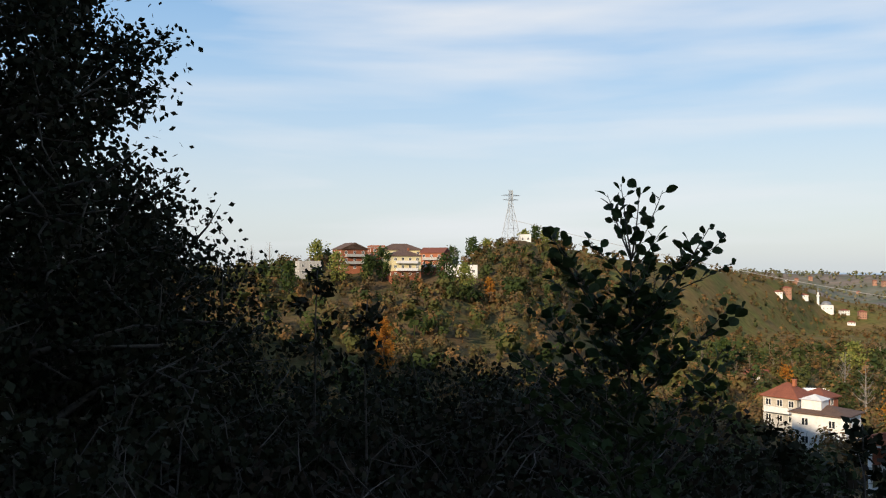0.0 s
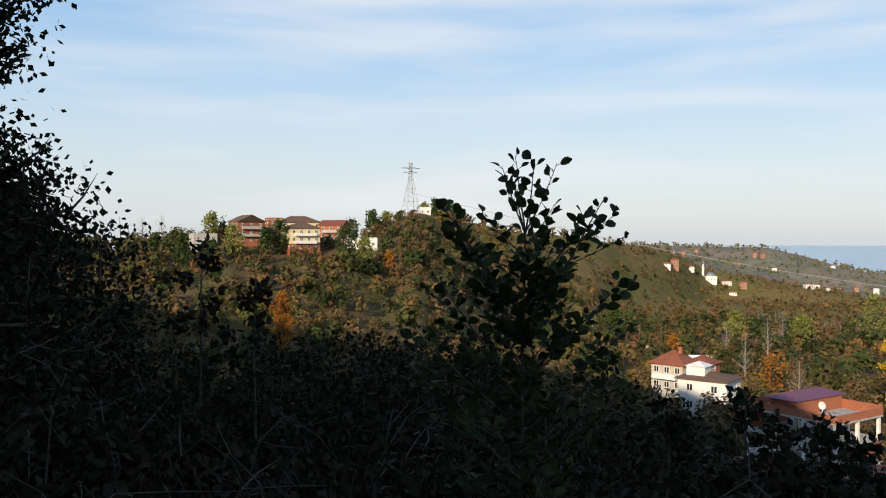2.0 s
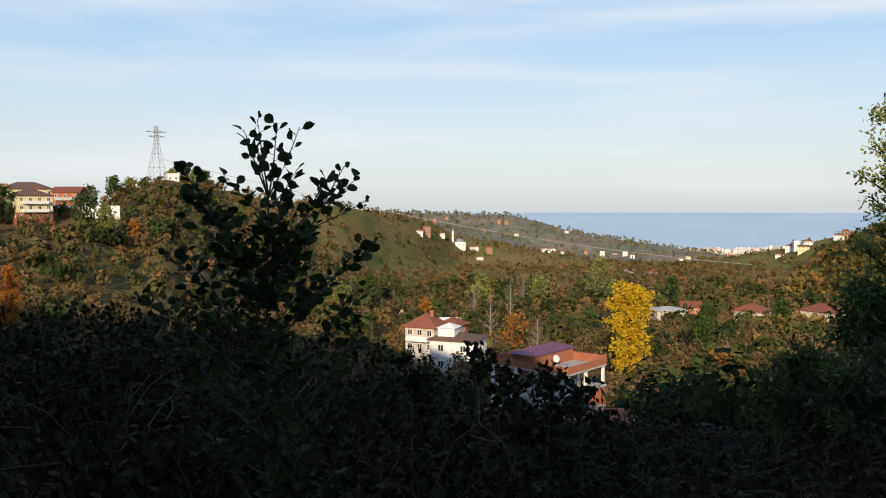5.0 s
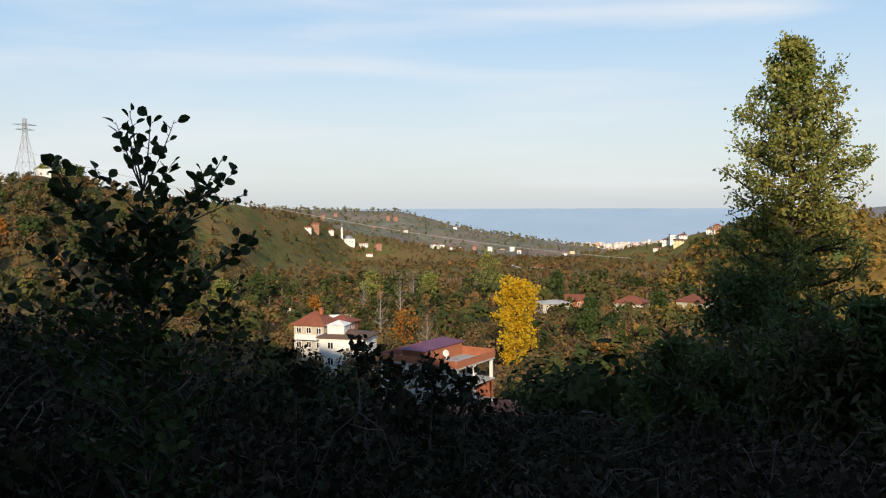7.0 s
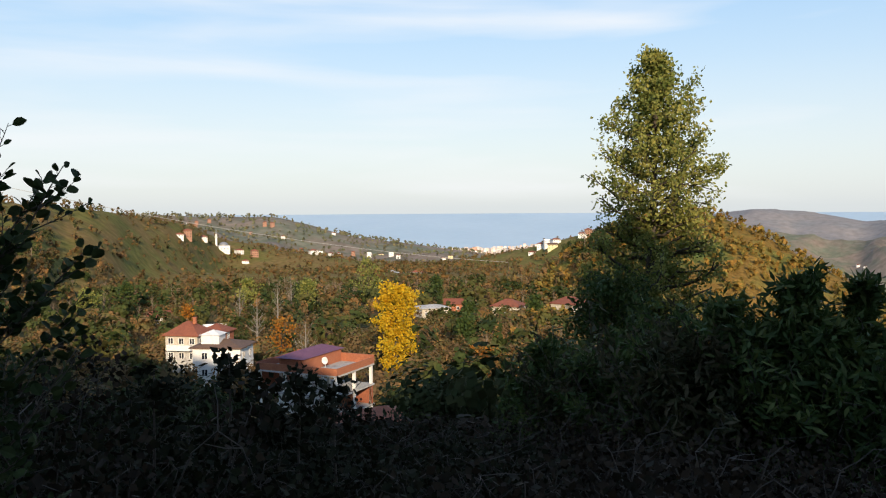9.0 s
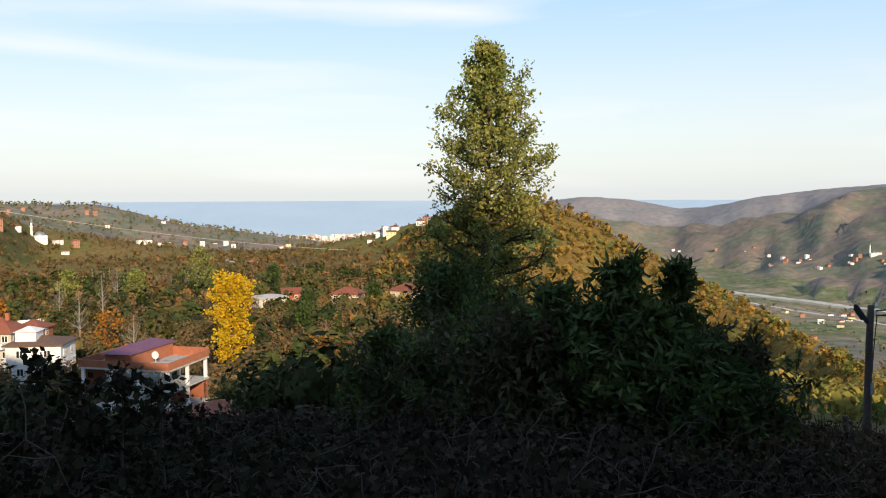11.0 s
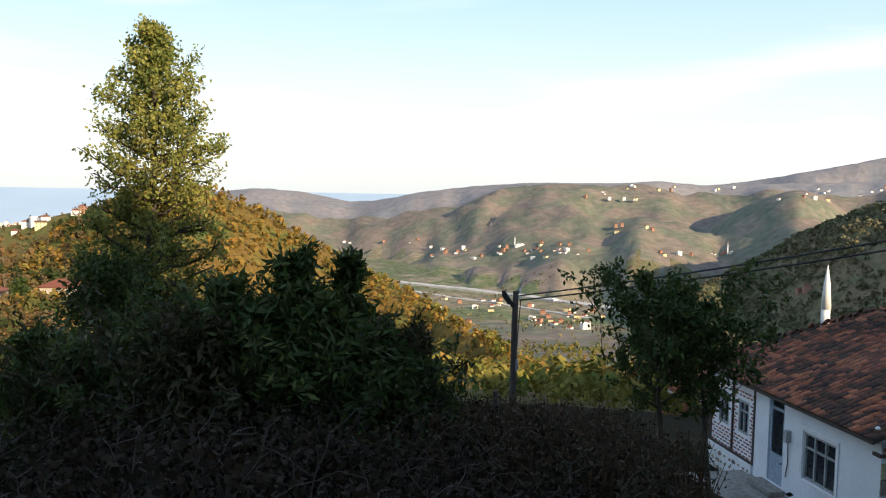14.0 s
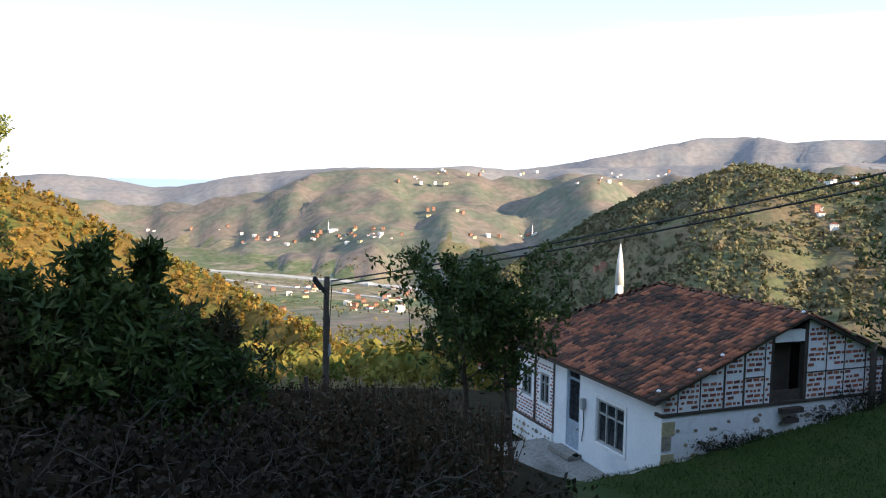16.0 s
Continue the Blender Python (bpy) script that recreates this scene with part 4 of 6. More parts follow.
# hilltop quarter
building("brick_house", "three-storey unplastered red brick house on the hilltop", facing(-6.4, 0, 22, r=338), 11, 10, 3, 2.9, "red_brick", "gable", "roof_brown", 2.4, 3, 3, True, along="y")
building("cream_house", "cream-yellow plastered villa with white balconies", facing(-2.8, 0, 18, r=330), 12, 10, 3, 2.9, "cream_plaster", "hip", "roof_brown", 2.2, 4, 3, True, chimney=True, storey_mats=["red_brick", "cream_plaster", "cream_plaster"])
building("brown_house", "wide house with a dark brown hipped roof", facing(-3.0, 0, 10, r=352), 17, 11, 3, 2.9, "cream_plaster", "hip", "roof_brown", 2.4, 5, 3)
building("salmon_house", "unfinished salmon brick house with gabled roof", facing(-0.55, 0, -20, r=348), 10, 9, 3, 2.9, "red_brick", "gable", "roof_red", 2.0, 3, 2, True)
building("brick_house", "narrow unplastered brick house among trees", facing(-4.6, 0, 12, r=350), 6, 8, 3, 2.8, "red_brick", "flat", "concrete", 0.5, 2, 2)
building("white_annex", "long low white building with flat roof", facing(1.2, 0, 6, r=345), 13, 8, 1, 3.4, "white_plaster", "flat", "concrete", 0.5, 4, 2)
building("grey_shed", "low grey concrete house behind trees", facing(-9.2, 0, 15, r=335), 9, 7, 2, 2.6, "concrete", "flat", "concrete", 0.5, 3, 2)
building("summit_hut", "small white flat-roofed hut beside the pylon", facing(5.6, 0, 8, r=446), 6, 5, 1, 3.2, "white_plaster", "flat", "concrete", 0.4, 2, 1)

# houses in the valley
building("red_roof_house", "two-storey house with balcony and red hipped roof", facing(22.4, -9.0, -28, r=168, sink=-2.0), 6.6, 6.0, 2, 2.8, "cream_plaster", "hip", "roof_red", 2.0, 3, 2, True, chimney=True, storey_mats=["concrete", "beige_plaster"], base=7)
building("red_roof_annex", "low annex with a red tiled roof", facing(24.2, -9.0, -28, r=178, sink=-2.2), 5, 5, 2, 2.5, "red_brick", "hip", "roof_red", 1.2, 2, 1, base=7)
wh = building("white_house", "white plastered house with a rooftop dormer", facing(24.6, -10.5, -20, r=150, sink=-1.4), 8.4, 7, 2, 2.9, "white_plaster", "hip", "roof_brown", 0.9, 2, 2, base=6)
g = Geo()
g.box((-1.6, -1.6, 0), (1.6, 1.6, 1.9))
g.add([(-1.9, -1.9, 1.9), (1.9, -1.9, 1.9), (1.9, 1.9, 1.9), (-1.9, 1.9, 1.9), (0, 0, 2.7)], [(0, 1, 4), (1, 2, 4), (2, 3, 4), (3, 0, 4), (3, 2, 1, 0)])
part("dormer", g, "white_plaster", wh, at=pose(-1.5, -0.8, 5.9))


def building_site(at):
    """The unfinished brick and concrete house: slabs, columns, brick infill, a part of the roof."""
    t = thing("unfinished_house", "unfinished concrete-frame house with red brick upper walls", "house", at)
    w, d, fh = 14.0, 11.0, 3.1
    for i in range(4):
        g = Geo()
        g.box((-w / 2, -d / 2, i * fh - 0.25), (w / 2, d / 2, i * fh))
        part("floor_slab", g, "concrete", t)
    g = Geo()
    g.box((-0.2, -0.2, 0), (0.2, 0.2, fh - 0.25))
    col = g.mesh("column", "white_plaster")
    for i in range(3):
        for x in (-6.6, -2.2, 2.2, 6.6):
            for y in (-5.1, 0.0, 5.1):
                part("column", col, None, t, at=pose(x, y, i * fh))
    for i, (x0, x1, y0, y1) in enumerate(((-6.9, -2.5, 4.9, 5.15), (-2.0, 6.9, 4.9, 5.15), (-6.9, -6.65, -4.8, 4.8), (-6.3, -2.5, -0.12, 0.12), (2.4, 6.3, 0.6, 0.85))):
        g = Geo()
        g.box((x0, y0, 0), (x1, y1, fh - 0.25))
        part("brick_wall", g, "red_brick", t, at=pose(0, 0, (i % 3) * fh))
    # upper parapet walls of brick round the top slab
    for x0, x1, y0, y1, h in ((-7, 7, -5.5, -5.25, 1.0), (-7, 7, 5.25, 5.5, 1.3), (-7, -6.75, -5.25, 5.25, 1.1), (6.75, 7, -5.25, 5.25, 1.0), (-3.0, -2.75, -5.25, 5.25, 2.0), (1.0, 1.25, -5.25, 5.25, 2.0), (-2.75, 1.0, -5.25, -5.0, 2.0)):
        g = Geo()
        g.box((x0, y0, 0), (x1, y1, h))
        part("parapet", g, "red_brick", t, at=pose(0, 0, 3 * fh))
    M["roof_purple"] = material("roof_purple", [(0.13, 0.05, 0.09), (0.18, 0.07, 0.12)], 0.8, 0.6, 0.1)
    g = Geo()
    g.add([(-3.4, -5.9, 2.0), (1.6, -5.9, 2.0), (1.6, 5.9, 2.0), (-3.4, 5.9, 2.0), (-0.9, -3.0, 2.9), (-0.9, 3.0, 2.9)], [(0, 1, 4), (1, 2, 5, 4), (2, 3, 5), (3, 0, 4, 5), (3, 2, 1, 0)])
    part("roof", g, "roof_purple", t, "purple-brown sheet roof", at=pose(0, 0, 3 * fh + 0.004))
    g = Geo()
    g.tube([(0, 0, 0), (0, 0, 1.3)], 0.05, 6)
    th = np.arange(12) * math.pi / 6
    g.add([(0, 0.02, 1.5)] + [(0.55 * math.cos(a), -0.12, 1.5 + 0.55 * math.sin(a)) for a in th], [(0, 1 + i, 1 + (i + 1) % 12) for i in range(12)])
    part("satellite_dish", g, "white_plaster", t, at=pose(3.2, -2.5, 3 * fh))
    CLEAR.append((at.translation.x, at.translation.y, 10))


site = facing(30.75, 0, -33, r=104)
site.translation.z = -25.6
building_site(site @ Matrix.Scale(0.82, 4))
building("lower_roof_house", "low house below with a tiled red roof", facing(35.2, 0, 20, r=70, sink=2.2), 6.5, 6, 1, 2.5, "white_plaster", "hip", "roof_red", 1.0, 2, 1)

building("flat_house", "cream house with a flat overhanging roof", facing(38.7, -7.2, 20, r=265), 9, 7, 1, 3.2, "beige_plaster", "hip", "concrete", 0.7, 3, 2)
building("barn", "small red-roofed shed behind trees", facing(40.2, 0, 0, r=290), 6, 5, 1, 3.0, "red_brick", "gable", "roof_red", 1.4, 2, 1)
building("valley_house", "beige house with red hipped roof among trees", facing(44.0, -7.1, -15, r=285), 10, 8, 1, 3.2, "beige_plaster", "hip", "roof_red", 1.9, 3, 2)
building("valley_house", "pale house with red hipped roof below the orchard", facing(48.2, -7.0, -30, r=290), 11, 8, 1, 3.2, "beige_plaster", "hip", "roof_red", 2.0, 3, 2)
building("blue_shed", "small white and blue shed in the trees", facing(24.1, -6.3, 10, r=235), 6, 5, 1, 3.2, "white_plaster", "flat", "concrete", 0.4, 2, 1)
building("red_shed", "small shed with bright red roof", facing(20.5, -5.4, 10, r=290), 7, 5, 1, 2.6, "white_plaster", "gable", "roof_red", 1.4, 2, 1)


def mosque(at, hmin=26.0, wall="white_plaster", full=True, r_min=1.1, label="white village mosque with dome and slim minaret"):
    t = thing("mosque", label, "mosque", at)
    if full:
        g = Geo()
        g.box((-6, -6, -4), (6, 6, 7))
        part("hall", g, wall, t)
        g = Geo()
        rows, n = 6, 16
        v = [(5.2 * math.cos(a) * math.cos(j * math.pi / 2 / rows), 5.2 * math.sin(a) * math.cos(j * math.pi / 2 / rows), 7.004 + 4.2 * math.sin(j * math.pi / 2 / rows)) for j in range(rows + 1) for a in np.arange(n) * 2 * math.pi / n]
        g.add(v, [(j * n + i, j * n + (i + 1) % n, (j + 1) * n + (i + 1) % n, (j + 1) * n + i) for j in range(rows) for i in range(n)])
        part("dome", g, "metal_grey", t, smooth=True)
        fr, pn = window_meshes(1.1, 1.25)
        for x in (-3.5, 0, 3.5):
            o = part("window", fr, None, t, at=pose(x, -6, 3))
            part("pane", pn, None, o)
    x0 = -8.0 if full else 0.0
    g = Geo()
    g.tube([(x0, 0, -4), (x0, 0, 4), (x0, 0, hmin * (0.62 if full else 0.5))], [r_min * 1.5, r_min * 1.25, r_min], 14)
    m = part("minaret", g, wall, t, smooth=True)
    g = Geo()
    z = hmin * (0.62 if full else 0.5)
    g.tube([(x0, 0, z - 0.6), (x0, 0, z), (x0, 0, z + 0.1), (x0, 0, z + 1.0)], [r_min, r_min * 1.5, r_min * 1.65, r_min * 1.65], 14)
    part("gallery", g, wall, m)
    g = Geo()
    g.tube([(x0, 0, z + 0.3), (x0, 0, hmin * (0.78 if full else 0.68))], r_min * 0.82, 14)
    part("shaft", g, wall, m, smooth=True)
    g = Geo()
    g.tube([(x0, 0, hmin * (0.78 if full else 0.68)), (x0, 0, hmin * 0.86), (x0, 0, hmin)], [r_min * 0.95, r_min * 0.6, 0.03], 14)
    part("spire", g, "metal_grey" if full else wall, m, smooth=True)
    CLEAR.append((at.translation.x, at.translation.y, 12))
    return t


mosque(facing(24.7, 0, 10, r=965))
# the tall minaret that rises behind the cottage
min_p = spot(97.75, 215)
mosque(Matrix.Translation(min_p), EYE_Z + 215 * math.tan(radians(-4.2)) - min_p.z, "white_plaster", False, 1.25, "tall white minaret with pointed spire catching the sun")


def pylon(at, h):
    """A lattice mast with two cross-arms."""
    t = thing("power_pylon", "grey steel lattice power pylon on the summit", "pylon", at)
    legs = []
    w0, w1 = 4.2, 0.75
    zs = [0, 0.28 * h, 0.52 * h, 0.7 * h, 0.84 * h, 0.93 * h, h]
    half = [w0 + (w1 - w0) * min(z / (0.75 * h), 1.0) for z in zs]
    for sx, sy in ((-1, -1), (1, -1), (1, 1), (-1, 1)):
        g = Geo()
        g.tube([(sx * q, sy * q, z) for q, z in zip(half, zs)], 0.12, 4)
        part("leg", g, "metal_grey", t)
    for i in range(len(zs) - 1):
        g = Geo()
        c0 = [(sx * half[i], sy * half[i], zs[i]) for sx, sy in ((-1, -1), (1, -1), (1, 1), (-1, 1))]
        c1 = [(sx * half[i + 1], sy * half[i + 1], zs[i + 1]) for sx, sy in ((-1, -1), (1, -1), (1, 1), (-1, 1))]
        for k in range(4):
            g.tube([c0[k], c1[(k + 1) % 4]], 0.055, 3)
            g.tube([c0[(k + 1) % 4], c1[k]], 0.055, 3)
            g.tube([c1[k], c1[(k + 1) % 4]], 0.055, 3)
        part("bracing", g, "metal_grey", t)
    for z, ln in ((0.82 * h, 4.5), (0.9 * h, 5.5)):
        g = Geo()
        for y in (-0.6, 0.6):
            g.tube([(-ln, 0, z), (0, y, z + 0.5), (ln, 0, z)], 0.09, 3)
            g.tube([(-ln, 0, z), (0, y, z - 0.3), (ln, 0, z)], 0.09, 3)
        part("cross_arm", g, "metal_grey", t)


pp = spot(4.65, 440)
pylon(upright_at(pp - Vector((0, 0, 0.3)), 20), EYE_Z + 440 * math.tan(radians(5.25)) - pp.z)

building("brick_house", "red brick house with red roof below the cottage", facing(90.4, 0, 25, r=85), 5.5, 5, 2, 2.5, "red_brick", "hip", "roof_red", 1.3, 2, 1)

# the sunlit line that runs down from the pylon to a pole in the valley
end_p = spot(44.0, 560)
g = Geo()
g.tube([(0, 0, -0.5), (0, 0, 5), (0, 0, 9)], [0.2, 0.17, 0.13], 8)
tagged(part("utility_pole", g, "timber", at=Matrix.Translation(end_p)), "far wooden pole at the end of a line", "pole")
p0, p1 = Vector((pp.x, pp.y, EYE_Z + 440 * math.tan(radians(3.2)))), end_p + Vector((0, 0, 8.9))
g = Geo()
g.tube([tuple(p0.lerp(p1, i / 40) - Vector((0, 0, 4 * 7.5 * (i / 40) * (1 - i / 40)))) for i in range(41)], 0.11, 4)
# pale concrete colour gives the cable its sunlit brightness
tagged(part("power_line", g, "concrete"), "cable coloured pale to look sunlit, sagging from the pylon", "cable")

# villages: a few plain houses, set again and again
kit = []
for i, (w, d, fl, wall, rf, rm, lab) in enumerate(((10, 9, 2, "white_plaster", "hip", "roof_red", "white two-storey village house with red roof"),
                                                    (9, 8, 3, "brick_pale", "hip", "roof_red", "unplastered brick village house with red roof"),
                                                    (12, 9, 2, "cream_plaster", "gable", "roof_brown", "cream village house with brown gabled roof"),
                                                    (11, 10, 3, "white_plaster", "flat", "concrete", "white flat-roofed village house"),
                                                    (9, 8, 1, "white_plaster", "hip", "roof_red", "low white village house with red roof"))):
    kit.append(building("village_house", lab, Matrix.Translation((0, 0, -600)), w, d, fl, 2.9, wall, rf, rm, 1.8, 3, 0, base=5, group="village houses", far=True))
del CLEAR[-5:]
VILLAGES = [
    # heading, elevation, which house, twist
    (22.9, -1.1, 1, 20), (21.9, -1.7, 4, 0), (22.4, -1.75, 1, 10), (23.4, -1.85, 4, 15), (23.0, -0.9, 1, 0), (22.5, -0.85, 4, 30), (23.8, -0.8, 1, 10), (26.7, -3.1, 1, 15), (26.1, -3.5, 4, 0), (25.7, -2.9, 0, 25),
    (29.8, -2.85, 1, 5), (30.6, -3.0, 0, 20), (31.1, -3.05, 3, 0), (31.8, -3.1, 0, 40), (33.3, -3.1, 1, 10), (34.4, -3.2, 3, 0), (35.2, -3.2, 2, 20), (35.9, -3.2, 3, 10), (36.4, -3.3, 0, 0), (32.3, -3.0, 4, 0),
    (27.4, -1.0, 1, 10), (27.9, -1.05, 1, 30), (26.5, -1.7, 1, 0), (28.6, -1.9, 0, 0), (32.0, -1.7, 0, 0), (37.7, -4.5, 4, 0), (39.5, -3.5, 0, 15), (40.0, -3.4, 2, 0),
    (46.2, -2.7, 0, 0), (46.7, -2.6, 3, 10), (47.2, -2.4, 0, 20), (47.0, -2.75, 2, 0), (49.4, -1.9, 1, 0), (49.0, -2.0, 0, 0), (45.6, -3.1, 4, 0), (74.7, -9.2, 1, -30),
]
for az, el, k, tw in VILLAGES:
    p, r = seen_at(az, el - 0.12, 620 if az < 70 else 500)
    c = copy_thing(kit[k], Matrix.LocRotScale(p, Euler((0, 0, radians(-az + tw))), (0.82, 0.82, 0.8)))
    CLEAR.append((p.x, p.y, 9))
rng_v = random.Random(8)
for az0, az1, el0, el1, n in ((72, 76.5, -4.9, -4.3, 8), (76, 79.5, -4.4, -3.7, 10), (79.5, 83, -4.3, -3.6, 11), (87.5, 89.5, -4.2, -4.0, 4), (90.5, 92.6, -4.1, -3.85, 6), (66, 71.5, -4.0, -3.6, 8), (82, 86.5, -0.6, -0.1, 12), (85, 92, 0.1, 0.45, 12),
                              (78, 83, -9.4, -8.4, 16), (84.5, 88, -3.0, -2.2, 5), (76, 84, -8.6, -7.5, 16), (72, 83, -4.7, -4.0, 10), (96, 101, -0.2, 0.6, 10), (93, 98, -0.6, -0.2, 3), (109, 113, -0.2, 0.2, 6), (72.5, 77, -8.4, -7.6, 10), (106, 112, -3.0, -1.5, 4), (95.5, 97, -6.2, -5.9, 2)):
    for i in range(n):
        az, el = rng_v.uniform(az0, az1), rng_v.uniform(el0, el1)
        p, r = seen_at(az, el, 700)
        k = rng_v.choice((0, 1, 2, 1, 4, 4, 3))
        copy_thing(kit[k], Matrix.LocRotScale(p, Euler((0, 0, radians(-az + rng_v.uniform(-50, 50)))), (0.8, 0.8, 0.7)) if r > 1200 else Matrix.Translation(p) @ Matrix.Rotation(radians(-az + rng_v.uniform(-50, 50)), 4, "Z"))
        CLEAR.append((p.x, p.y, 10))
mosque(facing(78.0, -3.9, 0), 30)
mosque(facing(92.0, -4.0, 0), 34)
for ob in kit:
    for o in (*ob.children_recursive, ob):
        bpy.data.objects.remove(o)


# the town by the sea: too many blocks to count
def town():
    rng = np.random.default_rng(77)
    g = Geo()
    for i in range(1700):
        az = 38.2 + 8.6 * rng.beta(2.2, 2.2)
        r = rng.uniform(2450, 3420)
        d = heading(az)
        x, y = d.x * r, d.y * r
        z = ground_z(x, y)
        w, dd, h = rng.uniform(8, 16), rng.uniform(8, 14), rng.choice([8, 10, 12, 14, 17, 26], p=[0.2, 0.25, 0.2, 0.2, 0.1, 0.05])
        m = Matrix.Translation((x, y, z - 6)) @ Matrix.Rotation(radians(-az + rng.uniform(-30, 30)), 4, "Z")
        g.box((-w / 2, -dd / 2, 0), (w / 2, dd / 2, h + 6), m)
        if h < 20:
            g.box((-w / 2 - 0.4, -dd / 2 - 0.4, h + 6), (w / 2 + 0.4, dd / 2 + 0.4, h + 7.5), m)
    for i in range(9):
        az, r = 43.0 + 0.26 * i, 3380
        d = heading(az)
        m = Matrix.Translation((d.x * r, d.y * r, ground_z(d.x * r, d.y * r) - 5)) @ Matrix.Rotation(radians(-az), 4, "Z")
        g.box((-5, -6, 0), (5, 6, 32), m)
    M["town"] = material("town", [(0.55, 0.50, 0.45), (0.70, 0.66, 0.62), (0.55, 0.32, 0.22), (0.62, 0.55, 0.50)], 0.01, 0.9, 0, vary=0.35)
    tagged(new("town_blocks", g.mesh("town_blocks", "town")), "dense pale apartment blocks of a coastal town", "town", kind="stuff")


town()


# ---- roads ----
def ribbon(name, label, pts, width, lift, mat, category="road"):
    """A strip laid over the ground along headings and distances."""
    xs = [heading(a) * r for a, r in pts]
    fine = []
    for p, q in zip(xs, xs[1:]):
        n = max(2, int((q - p).length / 12))
        fine += [p.lerp(q, i / n) for i in range(n)]
    fine.append(xs[-1])
    g = Geo()
    v = []
    for i, p in enumerate(fine):
        d = (fine[min(i + 1, len(fine) - 1)] - fine[max(i - 1, 0)]).normalized()
        s = Vector((d.y, -d.x, 0)) * width / 2
        zc = max(ground_z(p.x + k * s.x, p.y + k * s.y) for k in (-1, 0, 1)) + lift
        v += [(p.x - s.x, p.y - s.y, zc), (p.x + s.x, p.y + s.y, zc), (p.x + s.x, p.y + s.y, zc - 4), (p.x - s.x, p.y - s.y, zc - 4)]
    n = len(fine)
    f = []
    for i in range(n - 1):
        a, b = i * 4, i * 4 + 4
        f += [(a, a + 1, b + 1, b), (a + 1, a + 2, b + 2, b + 1), (a + 3, a, b, b + 3)]
    g.add(v, f)
    return tagged(new(name, g.mesh(name, mat)), label, category, kind="structure")


M["pale_road"] = material("pale_road", [(0.42, 0.40, 0.36), (0.52, 0.50, 0.46)], 0.05, 0.9, 0.1)
ribbon("road_1", "wide valley highway with embankment", [(64, 1900), (70.6, 1700), (77.0, 1555), (84.4, 1400), (88, 1330)], 24, 3.0, "pale_road")
ribbon("road_2", "second carriageway across the valley floor", [(69, 1620), (76, 1440), (83, 1270)], 10, 1.5, "pale_road")
ribbon("road_3", "pale winding lane on the far slope", [(35.7, 760), (35.9, 690), (36.4, 640), (37.0, 610), (38.2, 590)], 5, 0.6, "pale_road")


# ---- woods ----
def scatter(n, az0, az1, r0, r1, seed, keep=None, power=1.0):
    rng = np.random.default_rng(seed)
    az = np.radians(rng.uniform(az0, az1, n))
    r = (r0 ** (1 + power) + (r1 ** (1 + power) - r0 ** (1 + power)) * rng.uniform(0, 1, n)) ** (1 / (1 + power))
    x, y = r * np.sin(az), r * np.cos(az)
    ok = np.ones(n, bool)
    for cx, cy, cr in CLEAR:
        ok &= (x - cx) ** 2 + (y - cy) ** 2 > cr * cr
    if keep is not None:
        ok &= keep(x, y, r, np.degrees(az))
    x, y = x[ok], y[ok]
    return np.stack([x, y, height(x, y) - 0.2], 1), rng


def thin(scale, share, seed):
    return lambda x, y, r, az: fbm(x / scale, y / scale, 3, seed) > 1 - share


def sized(rng, n, lo, hi):
    return rng.uniform(lo, hi, n) * rng.uniform(0.75, 1.15, n)


# lines of sight that the clip leaves open: headings, the lowest elevation seen, how far off the house stands
OPEN = [(-8, -5, 0.2, 338), (-4.6, -1.4, -0.3, 330), (-1.2, 0.3, 0.6, 348), (-0.4, 2.6, -0.2, 345), (3.5, 5.5, 1.9, 440), (5, 6.5, 2.0, 446), (20.2, 25.5, -8.2, 168), (22.9, 26.9, -9.9, 150), (26.6, 34.4, -13.3, 98), (34.3, 38.2, -9.8, 135), (37.9, 40.4, -6.7, 265), (43.0, 45.0, -6.6, 285), (47.2, 49.4, -6.6, 290),
        (23.4, 25, -6.4, 235), (19.8, 21.2, -5.5, 290), (-5.2, -3.0, -6, 200), (89.5, 91.5, -13, 70)]


def open_view(places, sizes):
    r = np.hypot(places[:, 0], places[:, 1])
    az = np.degrees(np.arctan2(places[:, 0], places[:, 1]))
    top = np.degrees(np.arctan2(places[:, 2] + sizes * 0.95 - EYE_Z, r))
    wide = np.degrees(sizes * 0.35 / r)
    ok = np.ones(len(r), bool)
    for a0, a1, el, far in OPEN:
        ok &= ~((az > a0 - wide) & (az < a1 + wide) & (r < far + 1) & (top > el))
    return ok


p, rng = scatter(520, -34, 60, 34, 98, 100)
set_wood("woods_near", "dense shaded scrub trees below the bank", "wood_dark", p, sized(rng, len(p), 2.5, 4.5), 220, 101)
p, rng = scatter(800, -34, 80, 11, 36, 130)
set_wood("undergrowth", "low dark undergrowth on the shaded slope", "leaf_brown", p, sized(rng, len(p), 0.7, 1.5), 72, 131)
p, rng = scatter(1250, -34, 52, 95, 230, 102)
set_wood("woods_mixed", "mixed autumn trees on the valley slopes", "wood_mixed", p, sized(rng, len(p), 2.4, 7.0), 210, 103)
p, rng = scatter(3200, -34, 50, 230, 480, 104)
set_wood("woods_hill", "mixed autumn woods on the hillside", "wood_mixed", p, sized(rng, len(p), 2.6, 7.0), 84, 105)
p, rng = scatter(230, 8, 50, 115, 420, 140, thin(60, 0.62, 67))
set_wood("woods_bare", "bare pale-twigged trees among the autumn woods", "bare_twig", p, sized(rng, len(p), 5.0, 10.0), 0, 141)
p, rng = scatter(1300, -34, 52, 120, 430, 106)
